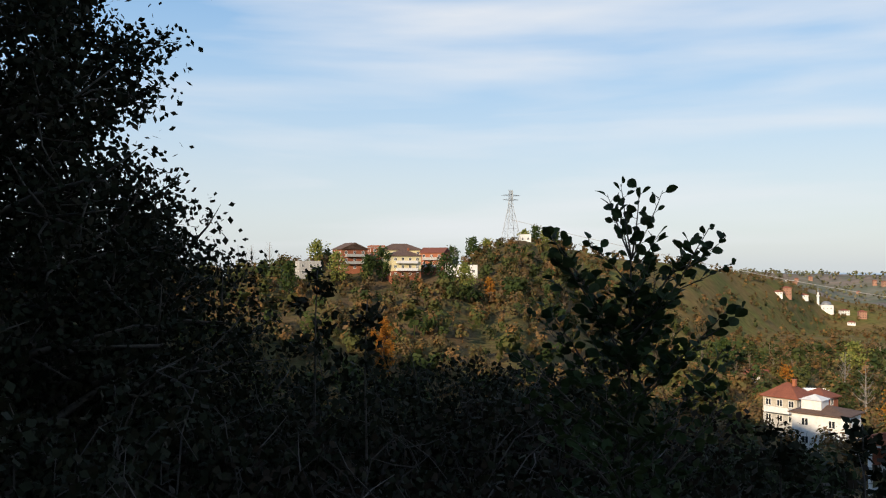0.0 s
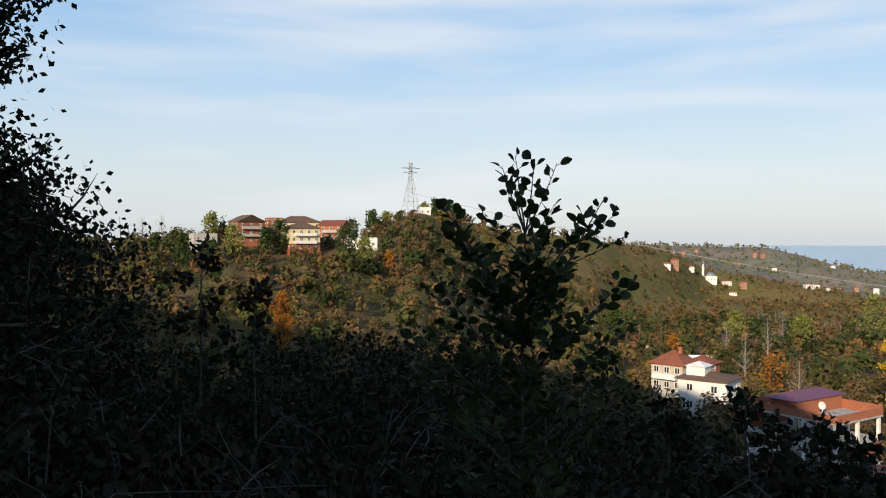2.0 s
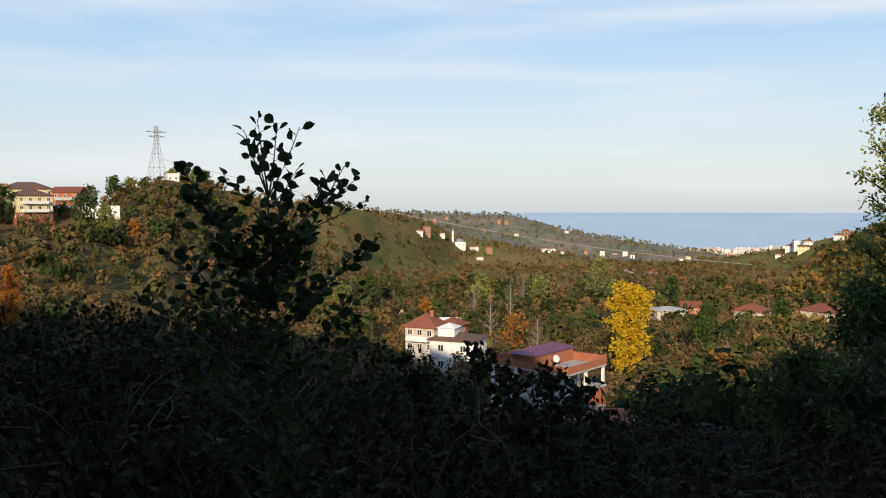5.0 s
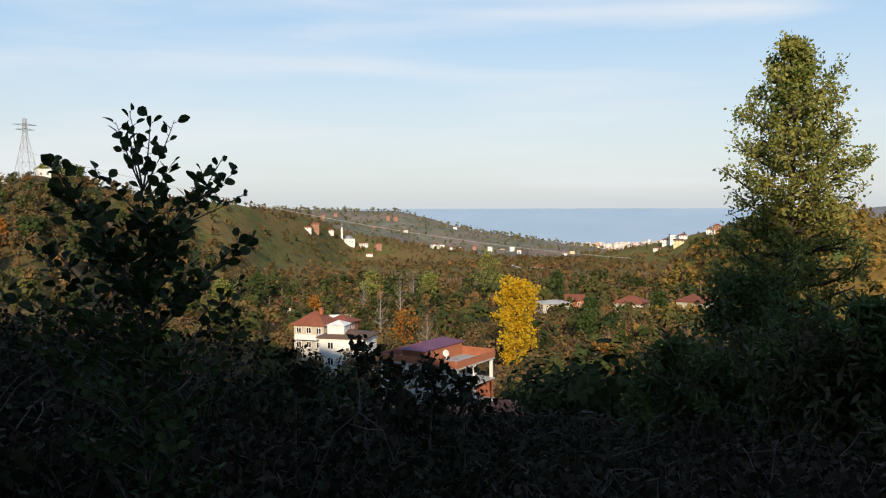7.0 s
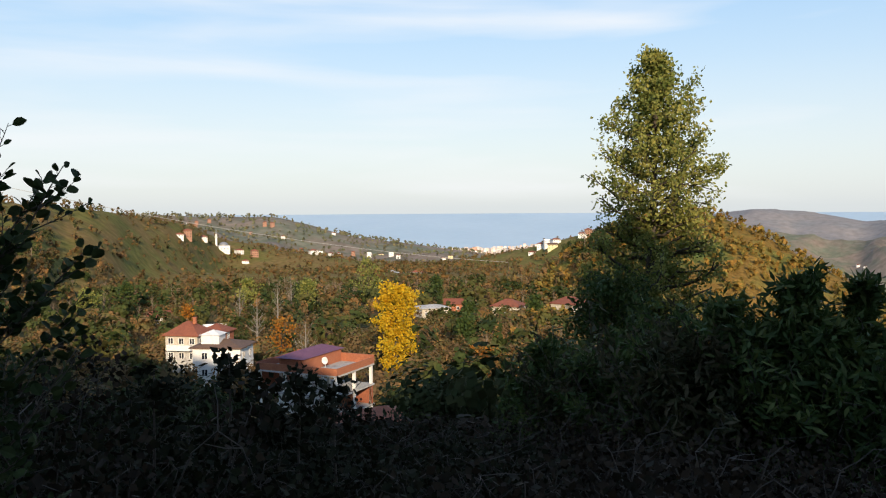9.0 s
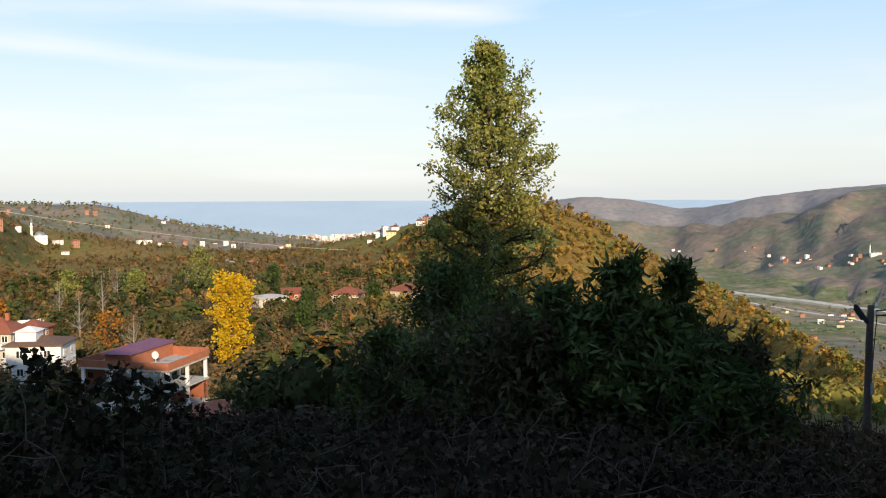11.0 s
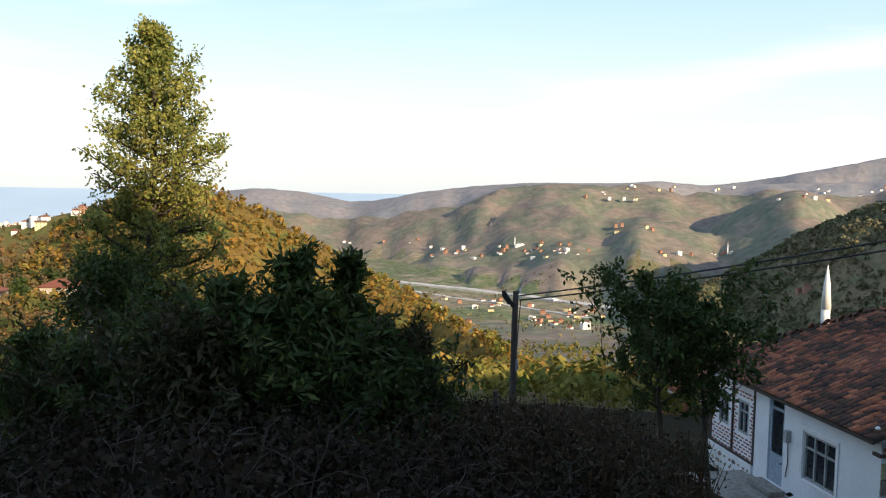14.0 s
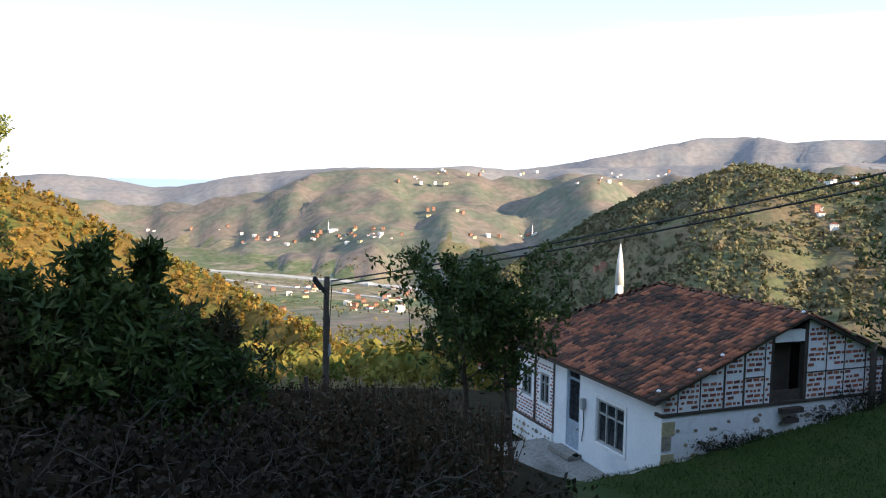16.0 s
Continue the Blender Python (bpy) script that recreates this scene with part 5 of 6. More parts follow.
set_wood("woods_green", "dark green trees scattered through the woods", "wood_green", p, sized(rng, len(p), 3.0, 9.5), 84, 107)
p, rng = scatter(3000, 8, 55, 420, 1050, 108, thin(90, 0.66, 61))
set_wood("woods_ridge", "patchy trees on the far ridge", "wood_mixed", p, sized(rng, len(p), 3, 7), 30, 109)
p, rng = scatter(3700, 44, 86, 150, 480, 110)
set_wood("woods_gold", "golden-brown hazel orchard on the steep hill", "wood_gold", p, sized(rng, len(p), 2.8, 5.2), 36, 111)
p, rng = scatter(1500, 66, 114, 60, 420, 112)
set_wood("woods_right", "green and yellow trees on the falling slope", "wood_olive", p, sized(rng, len(p), 2.5, 6.0), 60, 113)
p, rng = scatter(700, 76, 114, 350, 900, 120)
set_wood("woods_lower", "trees along the lower slope above the valley", "wood_olive", p, sized(rng, len(p), 4, 8), 50, 121)
p, rng = scatter(14000, 86, 118, 900, 1600, 114, thin(110, 0.68, 62))
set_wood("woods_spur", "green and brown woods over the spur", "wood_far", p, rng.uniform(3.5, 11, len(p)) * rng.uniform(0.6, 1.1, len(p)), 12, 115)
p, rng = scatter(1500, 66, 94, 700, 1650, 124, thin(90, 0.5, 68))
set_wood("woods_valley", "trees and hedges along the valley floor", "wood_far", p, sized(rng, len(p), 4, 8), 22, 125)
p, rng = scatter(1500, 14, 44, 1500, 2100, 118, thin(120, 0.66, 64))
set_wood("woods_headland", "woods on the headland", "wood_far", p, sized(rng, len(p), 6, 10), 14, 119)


# ---- trees that can be told apart ----
def far_tree(name, label, az, r, h, profile, mat, seed, size=0.75, limbs=16, twigs=5, leaves=7, bark="bark", sink=0.2):
    at = upright_at(spot(az, r, sink), seed * 37)
    return tree(name, label, "tree", at, grow(seed, h, h * 0.02, profile, limbs, twigs, leaves, (size, size * 0.8), 0.6, 0.1, size * 0.6, 0.12, fine=False, wood_sides=5), bark, mat)


OVAL = [(0, 0.5), (0.3, 3.2), (0.6, 3.4), (0.85, 2.0), (1, 0.4)]
SLIM = [(0, 0.4), (0.3, 1.5), (0.7, 1.4), (1, 0.3)]
far_tree("yellow_tree", "bright yellow autumn tree in full leaf", 36.2, 135, 17.3, [(0, 1.4), (0.25, 2.2), (0.4, 3.0), (0.52, 2.8), (0.66, 4.3), (0.8, 3.7), (0.93, 2.0), (1, 0.5)], "leaf_yellow", 41, 0.42, 64, 9, 18)
far_tree("orange_tree", "orange autumn tree on the shaded slope", -4.1, 205, 17, [(0, 1.6), (0.4, 2.4), (0.75, 2.6), (1, 0.8)], "leaf_orange", 42, 0.42, 44, 8, 18)
far_tree("orange_tree", "rust-brown tree behind the white house", 28.4, 175, 9, OVAL, "leaf_orange", 43, 0.6)
far_tree("orange_tree", "small orange tree beside the road", 22.3, 250, 8, SLIM, "leaf_orange", 44, 0.7)
far_tree("orange_tree", "rust-red bush at the edge of the shade", 42.6, 150, 5, OVAL, "leaf_orange", 45, 0.6)
far_tree("orange_tree", "small orange tree on the wooded hill", 3.2, 300, 9, SLIM, "leaf_orange", 46, 0.8)
for az, r, h, sd in ((34.3, 330, 19, 50), (30.2, 300, 12, 51), (16.2, 300, 11, 52), (1.5, 300, 12, 53), (-7.3, 315, 12, 54), (26.3, 320, 12, 55)):
    far_tree("olive_tree", "tall olive-brown autumn tree on the slope", az, r, h, [(q, w * h / 11) for q, w in OVAL], "leaf_olive", sd, 0.9, 20, 6, 8)
for az, r, h, sd in ((41.2, 215, 9, 60), (-4.2, 325, 13, 61), (-5.2, 322, 10, 62), (18.6, 300, 13, 63), (39.0, 330, 11, 64), (45.8, 265, 8, 65), (0.2, 300, 14, 66), (-10.5, 300, 13, 67), (41.0, 185, 8, 68)):
    far_tree("dark_tree", "dark green tree standing among autumn scrub", az, r, h, [(q, w * h / 13) for q, w in OVAL], "leaf_green", sd, 0.9, 20, 6, 9)
for az, r, h, sd in ((-13.0, 330, 13, 70), (-11.8, 335, 14, 71), (26.8, 190, 13, 72), (30.0, 150, 11, 73), (28.2, 240, 14, 74), (0.8, 355, 11, 75), (29.1, 320, 13, 76), (-1.3, 365, 11, 77), (25.7, 260, 12, 78)):
    wood = grow(sd, h, h * 0.024, [(0, 0.5), (0.4, 2.2), (0.8, 1.6), (1, 0.5)], 26, 9, 0, (0.3, 0.2), 1.2, 0, 0.2, 0.3, fine=True, wood_sides=5)
    tree("bare_tree", "bare pale-grey tree with fine upright branches", "tree", upright_at(spot(az, r, 0.2), sd * 31), wood, "pale_bark", "leaf_brown", "bare trees")
for az, r, h, sd in ((3.0, 436, 8, 80), (6.4, 456, 10, 81), (7.0, 452, 9, 82), (2.4, 430, 7, 83), (-8.6, 345, 11, 84), (2.0, 390, 11, 85), (-0.2, 368, 11, 86), (0.6, 372, 12, 87), (5.6, 468, 9, 88), (7.6, 455, 9, 89)):
    far_tree("hilltop_tree", "rounded tree on the hilltop skyline", az, r, h, [(q, w * h / 11) for q, w in OVAL], "leaf_green" if sd % 2 else "leaf_olive", sd, 1.0, 18, 6, 8)


# ---- the cottage ----
COT = Matrix.Translation((20.18, -3.97, -6.85)) @ Matrix.Rotation(math.atan2(-0.896, 0.444), 4, "Z") @ Matrix.Scale(1.15, 4)
W, L, EAVE, RISE = 7.6, 6.8, 2.88, 1.54
M["mortar_white"] = material("mortar_white", [(0.78, 0.78, 0.79), (0.84, 0.84, 0.85), (0.68, 0.68, 0.68)], 1.6, 0.95, 0.3, grain=0.07)
M["brick_old"] = material("brick_old", [(0.16, 0.06, 0.05), (0.34, 0.10, 0.07), (0.42, 0.15, 0.09)], 2.0, 0.95, 0.3, vary=0.25)
M["plaster_cool"] = material("plaster_cool", [(0.76, 0.79, 0.83), (0.82, 0.84, 0.87), (0.70, 0.73, 0.77)], 0.9, 0.9, 0.06, grain=0.04)
M["door_blue"] = material("door_blue", [(0.28, 0.36, 0.44), (0.34, 0.42, 0.50)], 1.5, 0.6, 0.1)
M["stone"] = material("stone", [(0.16, 0.14, 0.12), (0.34, 0.30, 0.24), (0.22, 0.14, 0.11), (0.40, 0.34, 0.2)], 1.6, 0.9, 0.4, vary=0.3)
M["frame_grey"] = material("frame_grey", [(0.30, 0.31, 0.31), (0.42, 0.43, 0.43)], 2.0, 0.8, 0.2)
M["moss_tile"] = material("moss_tile", [(0.045, 0.03, 0.024), (0.13, 0.055, 0.035), (0.06, 0.045, 0.028), (0.24, 0.085, 0.05)], 1.0, 0.95, 0.3, vary=0.26)

cottage = thing("cottage", "old whitewashed brick cottage with weathered red tile roof", "house", COT)


def wall_with_holes(g, length, h0, h1, holes, to_wall, thick):
    """Solid panels of a wall left round its openings. to_wall: a point from (along, out, up)."""
    xs = sorted({0.0, length, *[q for a, b, _, _ in holes for q in (a, b)]})
    for a, b in zip(xs, xs[1:]):
        mid = (a + b) / 2
        cuts = sorted([(z0, z1) for x0, x1, z0, z1 in holes if x0 < mid < x1])
        z = h0
        for z0, z1 in cuts + [(h1, h1)]:
            if z0 - z > 0.01:
                lo, hi = to_wall(a, 0, z), to_wall(b, thick, z0)
                g.box([min(p, q) for p, q in zip(lo, hi)], [max(p, q) for p, q in zip(lo, hi)])
            z = z1


def front(y, out, z):
    return (out, y, z)


def side(x, out, z):
    return (x, out, z)


# front wall: plastered part with door and window, then the brick part
g = Geo()
wall_with_holes(g, 4.55, -0.3, EAVE, [(3.28, 3.92, 0.62, 2.78), (1.36, 2.5, 1.14, 2.2)], front, 0.3)
part("front_wall", g, "plaster_cool", cottage, "whitewashed plaster wall")
g = Geo()
holes = [(4.86, 5.36, 1.36, 2.2), (5.84, 6.38, 1.36, 2.2)]
wall_with_holes(g, 2.25, 0.75, EAVE, [(a - 4.55, b - 4.55, c, d) for a, b, c, d in holes], lambda y, o, z: (o + 0.02, y + 4.55, z), 0.28)
brick_front = part("brick_wall", g, "mortar_white", cottage)
g = Geo()
g.box((-0.06, 4.55, -0.5), (0.3, 6.8, 0.72))
base_front = part("stone_base", g, "mortar_white", cottage)
rngc = random.Random(4)
stone_kit = []
for k in range(6):
    sg = Geo()
    aa, bb = (0.06, 0.085, 0.11, 0.07, 0.125, 0.05)[k], (0.05, 0.06, 0.07, 0.045, 0.06, 0.04)[k]
    ring = [(aa * math.cos(q) * rngc.uniform(0.75, 1.1), -0.016, bb * math.sin(q) * rngc.uniform(0.75, 1.1)) for q in np.arange(7) * 2 * math.pi / 7]
    sg.add([(p[0], 0.004, p[2]) for p in ring] + ring, [tuple(range(7, 14))] + [(i, (i + 1) % 7, 7 + (i + 1) % 7, 7 + i) for i in range(7)])
    stone_kit.append(sg.mesh("stone", "stone"))
for row in range(5):
    y = 4.62
    while y < 6.7:
        part("stone", stone_kit[rngc.randrange(6)], None, base_front, at=pose(-0.064, y + 0.05, -0.25 + row * 0.2, 0, 0, -90) @ Matrix.Scale(0.85, 4))
        y += rngc.uniform(0.17, 0.27)
g = Geo()
for row in range(19):
    y = 4.6 + (row % 2) * 0.09
    z = 0.79 + row * 0.089
    while y < 6.62:
        if not any(a - 0.17 < y < b + 0.02 and c - 0.07 < z < d + 0.03 for a, b, c, d in holes):
            g.box((0.006, y, z), (0.03, y + rngc.uniform(0.085, 0.125), z + 0.036))
        y += 0.18
rest = part("brickwork", g, "brick_old", brick_front)
tagged(rest, kind="stuff")
for y0, y1, z0, z1 in ((4.53, 4.6, 0.72, EAVE), (5.58, 5.64, 0.75, EAVE), (6.72, 6.8, 0.72, EAVE), (4.6, 6.72, 0.70, 0.78)):
    g = Geo()
    g.box((-0.02, y0, z0), (0.02, y1, z1))
    part("timber", g, "timber", cottage)
# the other walls
g = Geo()
g.box((0.3, L - 0.3, -0.3), (W, L, EAVE))
part("end_wall", g, "plaster_cool", cottage)
g = Geo()
g.box((W - 0.3, 0.3, -0.3), (W, L - 0.3, EAVE))
part("rear_wall", g, "plaster_cool", cottage)
g = Geo()
g.box((0.3, 0.0, -0.3), (W, 0.3, 2.41))
stone_base = part("stone_base", g, "mortar_white", cottage, "rough whitewashed rubble stone base")
for i in range(110):
    part("stone", stone_kit[rngc.randrange(6)], None, stone_base, at=pose(rngc.uniform(0.4, 6.9), -0.004, rngc.uniform(0.9, 2.25), 0, rngc.uniform(-25, 25), 0))
for k, z in enumerate((0.9, 1.3, 1.68, 2.0)):
    g = Geo()
    g.box((0.0, -0.03, z), (0.24 + 0.08 * (k % 2), 0.0, z + 0.3))
    part("corner_stone", g, "stone", cottage)
# timber frame of the gable with brick panels
STUDS = [(0.39, 0.02), (0.97, 0.025), (1.61, 0.045), (2.15, 0.045), (2.72, 0.02), (2.93, 0.07), (3.9, 0.10), (4.53, 0.02), (5.08, 0.02), (5.75, 0.03), (6.35, 0.03)]


def gable_top(x):
    return EAVE + RISE * (1 - abs(x - W / 2) / (W / 2)) - 0.02


g = Geo()
g.box((-0.05, -0.03, 2.41), (W, 0.2, 2.48))
part("sill_beam", g, "timber", cottage)
for x, w in STUDS:
    g = Geo()
    g.box((x - w / 2, -0.014, 2.48), (x + w / 2, 0.14, gable_top(x) - 0.02))
    part("stud", g, "timber", cottage)
edges = [0.0] + [x for x, w in STUDS] + [7.3]
widths = [0.0] + [w for x, w in STUDS] + [0.0]
brick_g = Geo()
brick_g.box((-0.078, -0.012, 0), (0.078, 0.01, 0.062))
brick_mesh = brick_g.mesh("brick", "brick_old")
half_g = Geo()
half_g.box((-0.034, -0.012, 0), (0.034, 0.01, 0.055))
half_mesh = half_g.mesh("brick", "brick_old")
for i in range(len(edges) - 1):
    x0, x1 = edges[i] + widths[i] / 2 + 0.002, edges[i + 1] - widths[i + 1] / 2 - 0.002
    if abs((x0 + x1) / 2 - 3.42) < 0.2:
        continue
    pg = Geo()
    zt0, zt1 = gable_top(x0), gable_top(x1)
    if x0 < W / 2 < x1:
        pg.add([(x0, 0.0, 2.48), (x1, 0.0, 2.48), (x1, 0.0, zt1), (W / 2, 0.0, gable_top(W / 2)), (x0, 0.0, zt0), (x0, 0.12, 2.48), (x1, 0.12, 2.48), (x1, 0.12, zt1), (W / 2, 0.12, gable_top(W / 2)), (x0, 0.12, zt0)],
               [(0, 1, 2, 3, 4), (9, 8, 7, 6, 5), (0, 5, 6, 1), (1, 6, 7, 2), (4, 9, 5, 0)])
    else:
        pg.add([(x0, 0.0, 2.48), (x1, 0.0, 2.48), (x1, 0.0, zt1), (x0, 0.0, zt0), (x0, 0.12, 2.48), (x1, 0.12, 2.48), (x1, 0.12, zt1), (x0, 0.12, zt0)], [(0, 1, 2, 3), (7, 6, 5, 4), (0, 4, 5, 1), (1, 5, 6, 2), (2, 6, 7, 3), (3, 7, 4, 0)])
    panel = part("wall_panel", pg, "mortar_white", cottage)
    if x1 - x0 > 0.3 and x0 > 2.0:
        rg = Geo()
        rg.box((x0, -0.012, 3.08), (x1, 0.0, 3.11))
        part("rail", rg, "timber", cottage)
    row = 0
    z = 2.53
    while z < max(zt0, zt1) - 0.08:
        x = x0 + 0.035 + (0.05 if row % 2 else 0.0)
        while x < x1 - 0.04:
            full = rngc.random() < 0.75 and x + 0.16 < x1 - 0.015
            w = 0.16 if full else 0.07
            top = min(gable_top(x), gable_top(x + w))
            if z + 0.07 < top and abs(z - 3.07) > 0.05 and rngc.random() < 0.93:
                part("brick", brick_mesh if full else half_mesh, None, panel, at=pose(x + w / 2, 0, z + rngc.uniform(-0.006, 0.006), 0, rngc.uniform(-3, 3), 0))
            x += w + rngc.uniform(0.035, 0.06)
        z += 0.118
        row += 1
# the dark doorway under the gable, with steps
# timber panel in place of the unlit interior behind the opening
g = Geo()
g.box((2.99, 0.40, 2.48), (3.84, 0.46, gable_top(3.0) - 0.05))
part("door", g, "timber", cottage, "dark timber panel set back in the open doorway")
g = Geo()
g.box((2.99, -0.01, 3.84), (3.84, 0.12, 4.1))
part("lintel", g, "mortar_white", cottage)
for k, (z0, z1, w) in enumerate(((2.24, 2.36, 0.62), (2.02, 2.12, 0.36))):
    g = Geo()
    g.box((3.42 - w / 2, -0.2, z0), (3.42 + w / 2, -0.052, z1))
    part("step", g, "timber", cottage)
g = Geo()
g.box((2.99, 0.06, 2.48), (3.84, 0.1, 2.72))
part("threshold_board", g, "timber", cottage)

# windows and door of the front


def cottage_window(y0, y1, z0, z1, bars, name="window", mat="frame_grey"):
    b = 0.055
    us, holes = [y0], set()
    for k in range(bars + 1):
        c0, c1 = y0 + (y1 - y0) * k / (bars + 1), y0 + (y1 - y0) * (k + 1) / (bars + 1)
        us += [c0 + (b if k == 0 else 0.02), c1 - (b if k == bars else 0.02)]
        holes |= {(2 * k + 1, 1), (2 * k + 1, 3)}
    us.append(y1)
    zm = z0 + (z1 - z0) * 0.66
    f = lattice_frame(us, [z0, z0 + b, zm, zm + 0.035, z1 - b, z1], holes, lambda u, d, v: (d, u, v), 0.02, 0.12)
    w = part(name, f, mat, cottage)
    p = Geo()
    p.box((0.07, y0 + b, z0 + b), (0.08, y1 - b, z1 - b))
    part("pane", p, "glass", w)
    return w


cottage_window(1.36, 2.5, 1.14, 2.2, 2)
for y0, y1 in ((1.26, 1.34), (2.52, 2.60)):
    g = Geo()
    g.box((-0.02, y0, 1.06), (0.0, y1, 2.30))
    part("window_trim", g, "mortar_white", cottage)
for z0, z1 in ((2.22, 2.30), (1.06, 1.12)):
    g = Geo()
    g.box((-0.024, 1.34, z0), (0.0, 2.52, z1))
    part("window_trim", g, "mortar_white", cottage)
cottage_window(4.86, 5.36, 1.36, 2.2, 1)
cottage_window(5.84, 6.38, 1.36, 2.2, 1)
g = Geo()
g.box((0.03, 3.28, 0.62), (0.10, 3.92, 1.32))
g.box((0.03, 3.28, 1.32), (0.10, 3.36, 2.78))
g.box((0.03, 3.84, 1.32), (0.10, 3.92, 2.78))
g.box((0.03, 3.36, 2.70), (0.10, 3.84, 2.78))
g.box((0.03, 3.36, 2.36), (0.10, 3.84, 2.42))
dr = part("door", g, "door_blue", cottage, "pale blue wooden door with glass")
g = Geo()
g.box((0.06, 3.36, 1.32), (0.07, 3.84, 2.36))
g.box((0.06, 3.36, 2.42), (0.07, 3.84, 2.70))
part("pane", g, "glass", dr)
g = Geo()
g.box((-0.05, 3.36, 1.16), (0.0, 3.30, 1.2))
part("handle", g, "metal_grey", dr)
g = Geo()
g.box((-0.12, 2.98, 1.78), (0.0, 3.12, 2.05))
part("meter_box", g, "frame_grey", cottage, "small grey meter box")
g = Geo()
g.tube([(-0.03, 3.05, 1.78), (-0.03, 3.03, 1.3), (-0.03, 3.1, 0.95)], 0.012, 5)
part("wire", g, "cable", cottage)
g = Geo()
g.box((-0.16, -0.12, EAVE - 0.14), (0.0, 6.9, EAVE - 0.02))
part("eave_board", g, "frame_grey", cottage, "weathered pale eave board")
for y in (0.1, 1.6, 3.1, 4.55, 5.6, 6.6):
    g = Geo()
    g.box((-0.22, y - 0.05, EAVE - 0.2), (0.0, y + 0.05, EAVE - 0.141))
    part("rafter_end", g, "timber", cottage)

# roof: boards, then curved tiles in courses
RIDGE_END = 5.35
OVER, GOVER = 0.32, 0.16
drop = RISE * OVER / (W / 2)
g = Geo()
e0, e1 = -OVER, W + OVER
zt = EAVE + 0.04
top = [(e0, -GOVER, zt - drop), (e0, 7.05, zt - drop), (W / 2, RIDGE_END, zt + RISE), (W / 2, -GOVER, zt + RISE), (e1, -GOVER, zt - drop), (e1, 7.05, zt - drop)]
v = top + [(x, y, z - 0.07) for x, y, z in top]
f = [(0, 3, 2, 1), (3, 4, 5, 2), (1, 2, 5)]
f += [tuple(i + 6 for i in reversed(q)) for q in f]
f += [(0, 6, 9, 3), (3, 9, 10, 4), (0, 1, 7, 6), (1, 5, 11, 7), (5, 4, 10, 11)]
g.add(v, f)
roof = part("roof", g, "timber", cottage, "sagging roof of curved weathered red tiles")


def tile_geo(length=0.28, wide=0.15):
    g = Geo()
    n = 5
    v = []
    for s, (y, k) in enumerate(((0.0, 1.0), (length, 0.82))):
        for off in (0.0, -0.016):
            for i in range(n + 1):
                a = math.pi * i / n
                v.append((wide / 2 * k * math.cos(a), y, (wide * 0.33 * k + off) * math.sin(a) + 0.012 * (1 - s)))
    m = n + 1
    fs = []
    for i in range(n):
        fs += [(i, i + 1, 2 * m + i + 1, 2 * m + i), (i, m + i, m + i + 1, i + 1)]
    g.add(v, fs)
    return g


def tile_matrix(x, y, z, up, jitter):
    """A tile's frame: its length runs up the slope."""
    upv = Vector(up).normalized()
    side_v = Vector((0, 0, 1)).cross(upv)
    side_v.normalize()
    nrm = -upv.cross(side_v)
    nrm = nrm if nrm.z > 0 else -nrm
    sv = upv.cross(nrm)
    m = Matrix((( sv.x, upv.x, nrm.x, x), (sv.y, upv.y, nrm.y, y), (sv.z, upv.z, nrm.z, z), (0, 0, 0, 1)))
    return m @ pose(0, 0, 0, rngc.uniform(-4, 4) * jitter, rngc.uniform(-6, 6) * jitter, rngc.uniform(-6, 6) * jitter)


t_geo = tile_geo()
tile_a, tile_b = t_geo.mesh("tile", "tile_old", smooth=True), t_geo.mesh("tile", "moss_tile", smooth=True)
joined = {"tile_old": Geo(), "moss_tile": Geo()}
tv, tf = np.concatenate(t_geo.v), t_geo.f


def lay(x, y, z, up, as_part):
    m = tile_matrix(x, y, z, up, 1.0)
    mossy = noise.noise(Vector((x * 1.1, y * 1.1, z + 3.0))) + rngc.uniform(-0.4, 0.4) > 0.2
    if as_part:
        part("tile", tile_b if mossy else tile_a, None, roof, at=m)
    else:
        j = joined["moss_tile" if mossy else "tile_old"]
        j.add([tuple(m @ Vector(p)) for p in tv], tf)


slope_len = math.hypot(W / 2 + OVER, RISE + drop)
up_front = ((W / 2 + OVER) / slope_len, 0, (RISE + drop) / slope_len)
courses = int(slope_len / 0.205)
count = 0
for c in range(courses):
    s = c * 0.205
    x, z = -OVER - 0.02 + up_front[0] * s, zt - drop + up_front[2] * s
    f = s / slope_len
    end = 7.05 + (RIDGE_END - 7.05) * f
    n = int((end + GOVER) / 0.158)
    sag = -0.05 * math.sin(math.pi * f)
    for k in range(n):
        y = -GOVER + 0.02 + k * 0.158
        near = y < 2.1 and count < 300
        lay(x, y, z + sag * math.sin(math.pi * min(max(y / 6.5, 0), 1)) + 0.01, up_front, near)
        count += near
for c in range(courses):
    s = c * 0.205
    x, z = W + OVER + 0.02 - up_front[0] * s, zt - drop + up_front[2] * s
    for k in range(int((7.05 + GOVER) / 0.158)):
        y = -GOVER + 0.02 + k * 0.158
        if y < 7.05 + (RIDGE_END - 7.05) * s / slope_len:
            lay(x, y, z + 0.01, (-up_front[0], 0, up_front[2]), False)
hip_len = math.hypot(7.05 - RIDGE_END, RISE + drop)
for c in range(int(hip_len / 0.205)):
    s = c * 0.205
    f = s / hip_len
    for k in range(int((W + 2 * OVER) * (1 - f) / 0.19)):
        lay(-OVER + (W / 2 + OVER) * f + 0.1 + k * 0.19, 7.07 - (7.05 - RIDGE_END) * f, zt - drop + (RISE + drop) * f + 0.01, (0, -(7.05 - RIDGE_END) / hip_len, (RISE + drop) / hip_len), False)
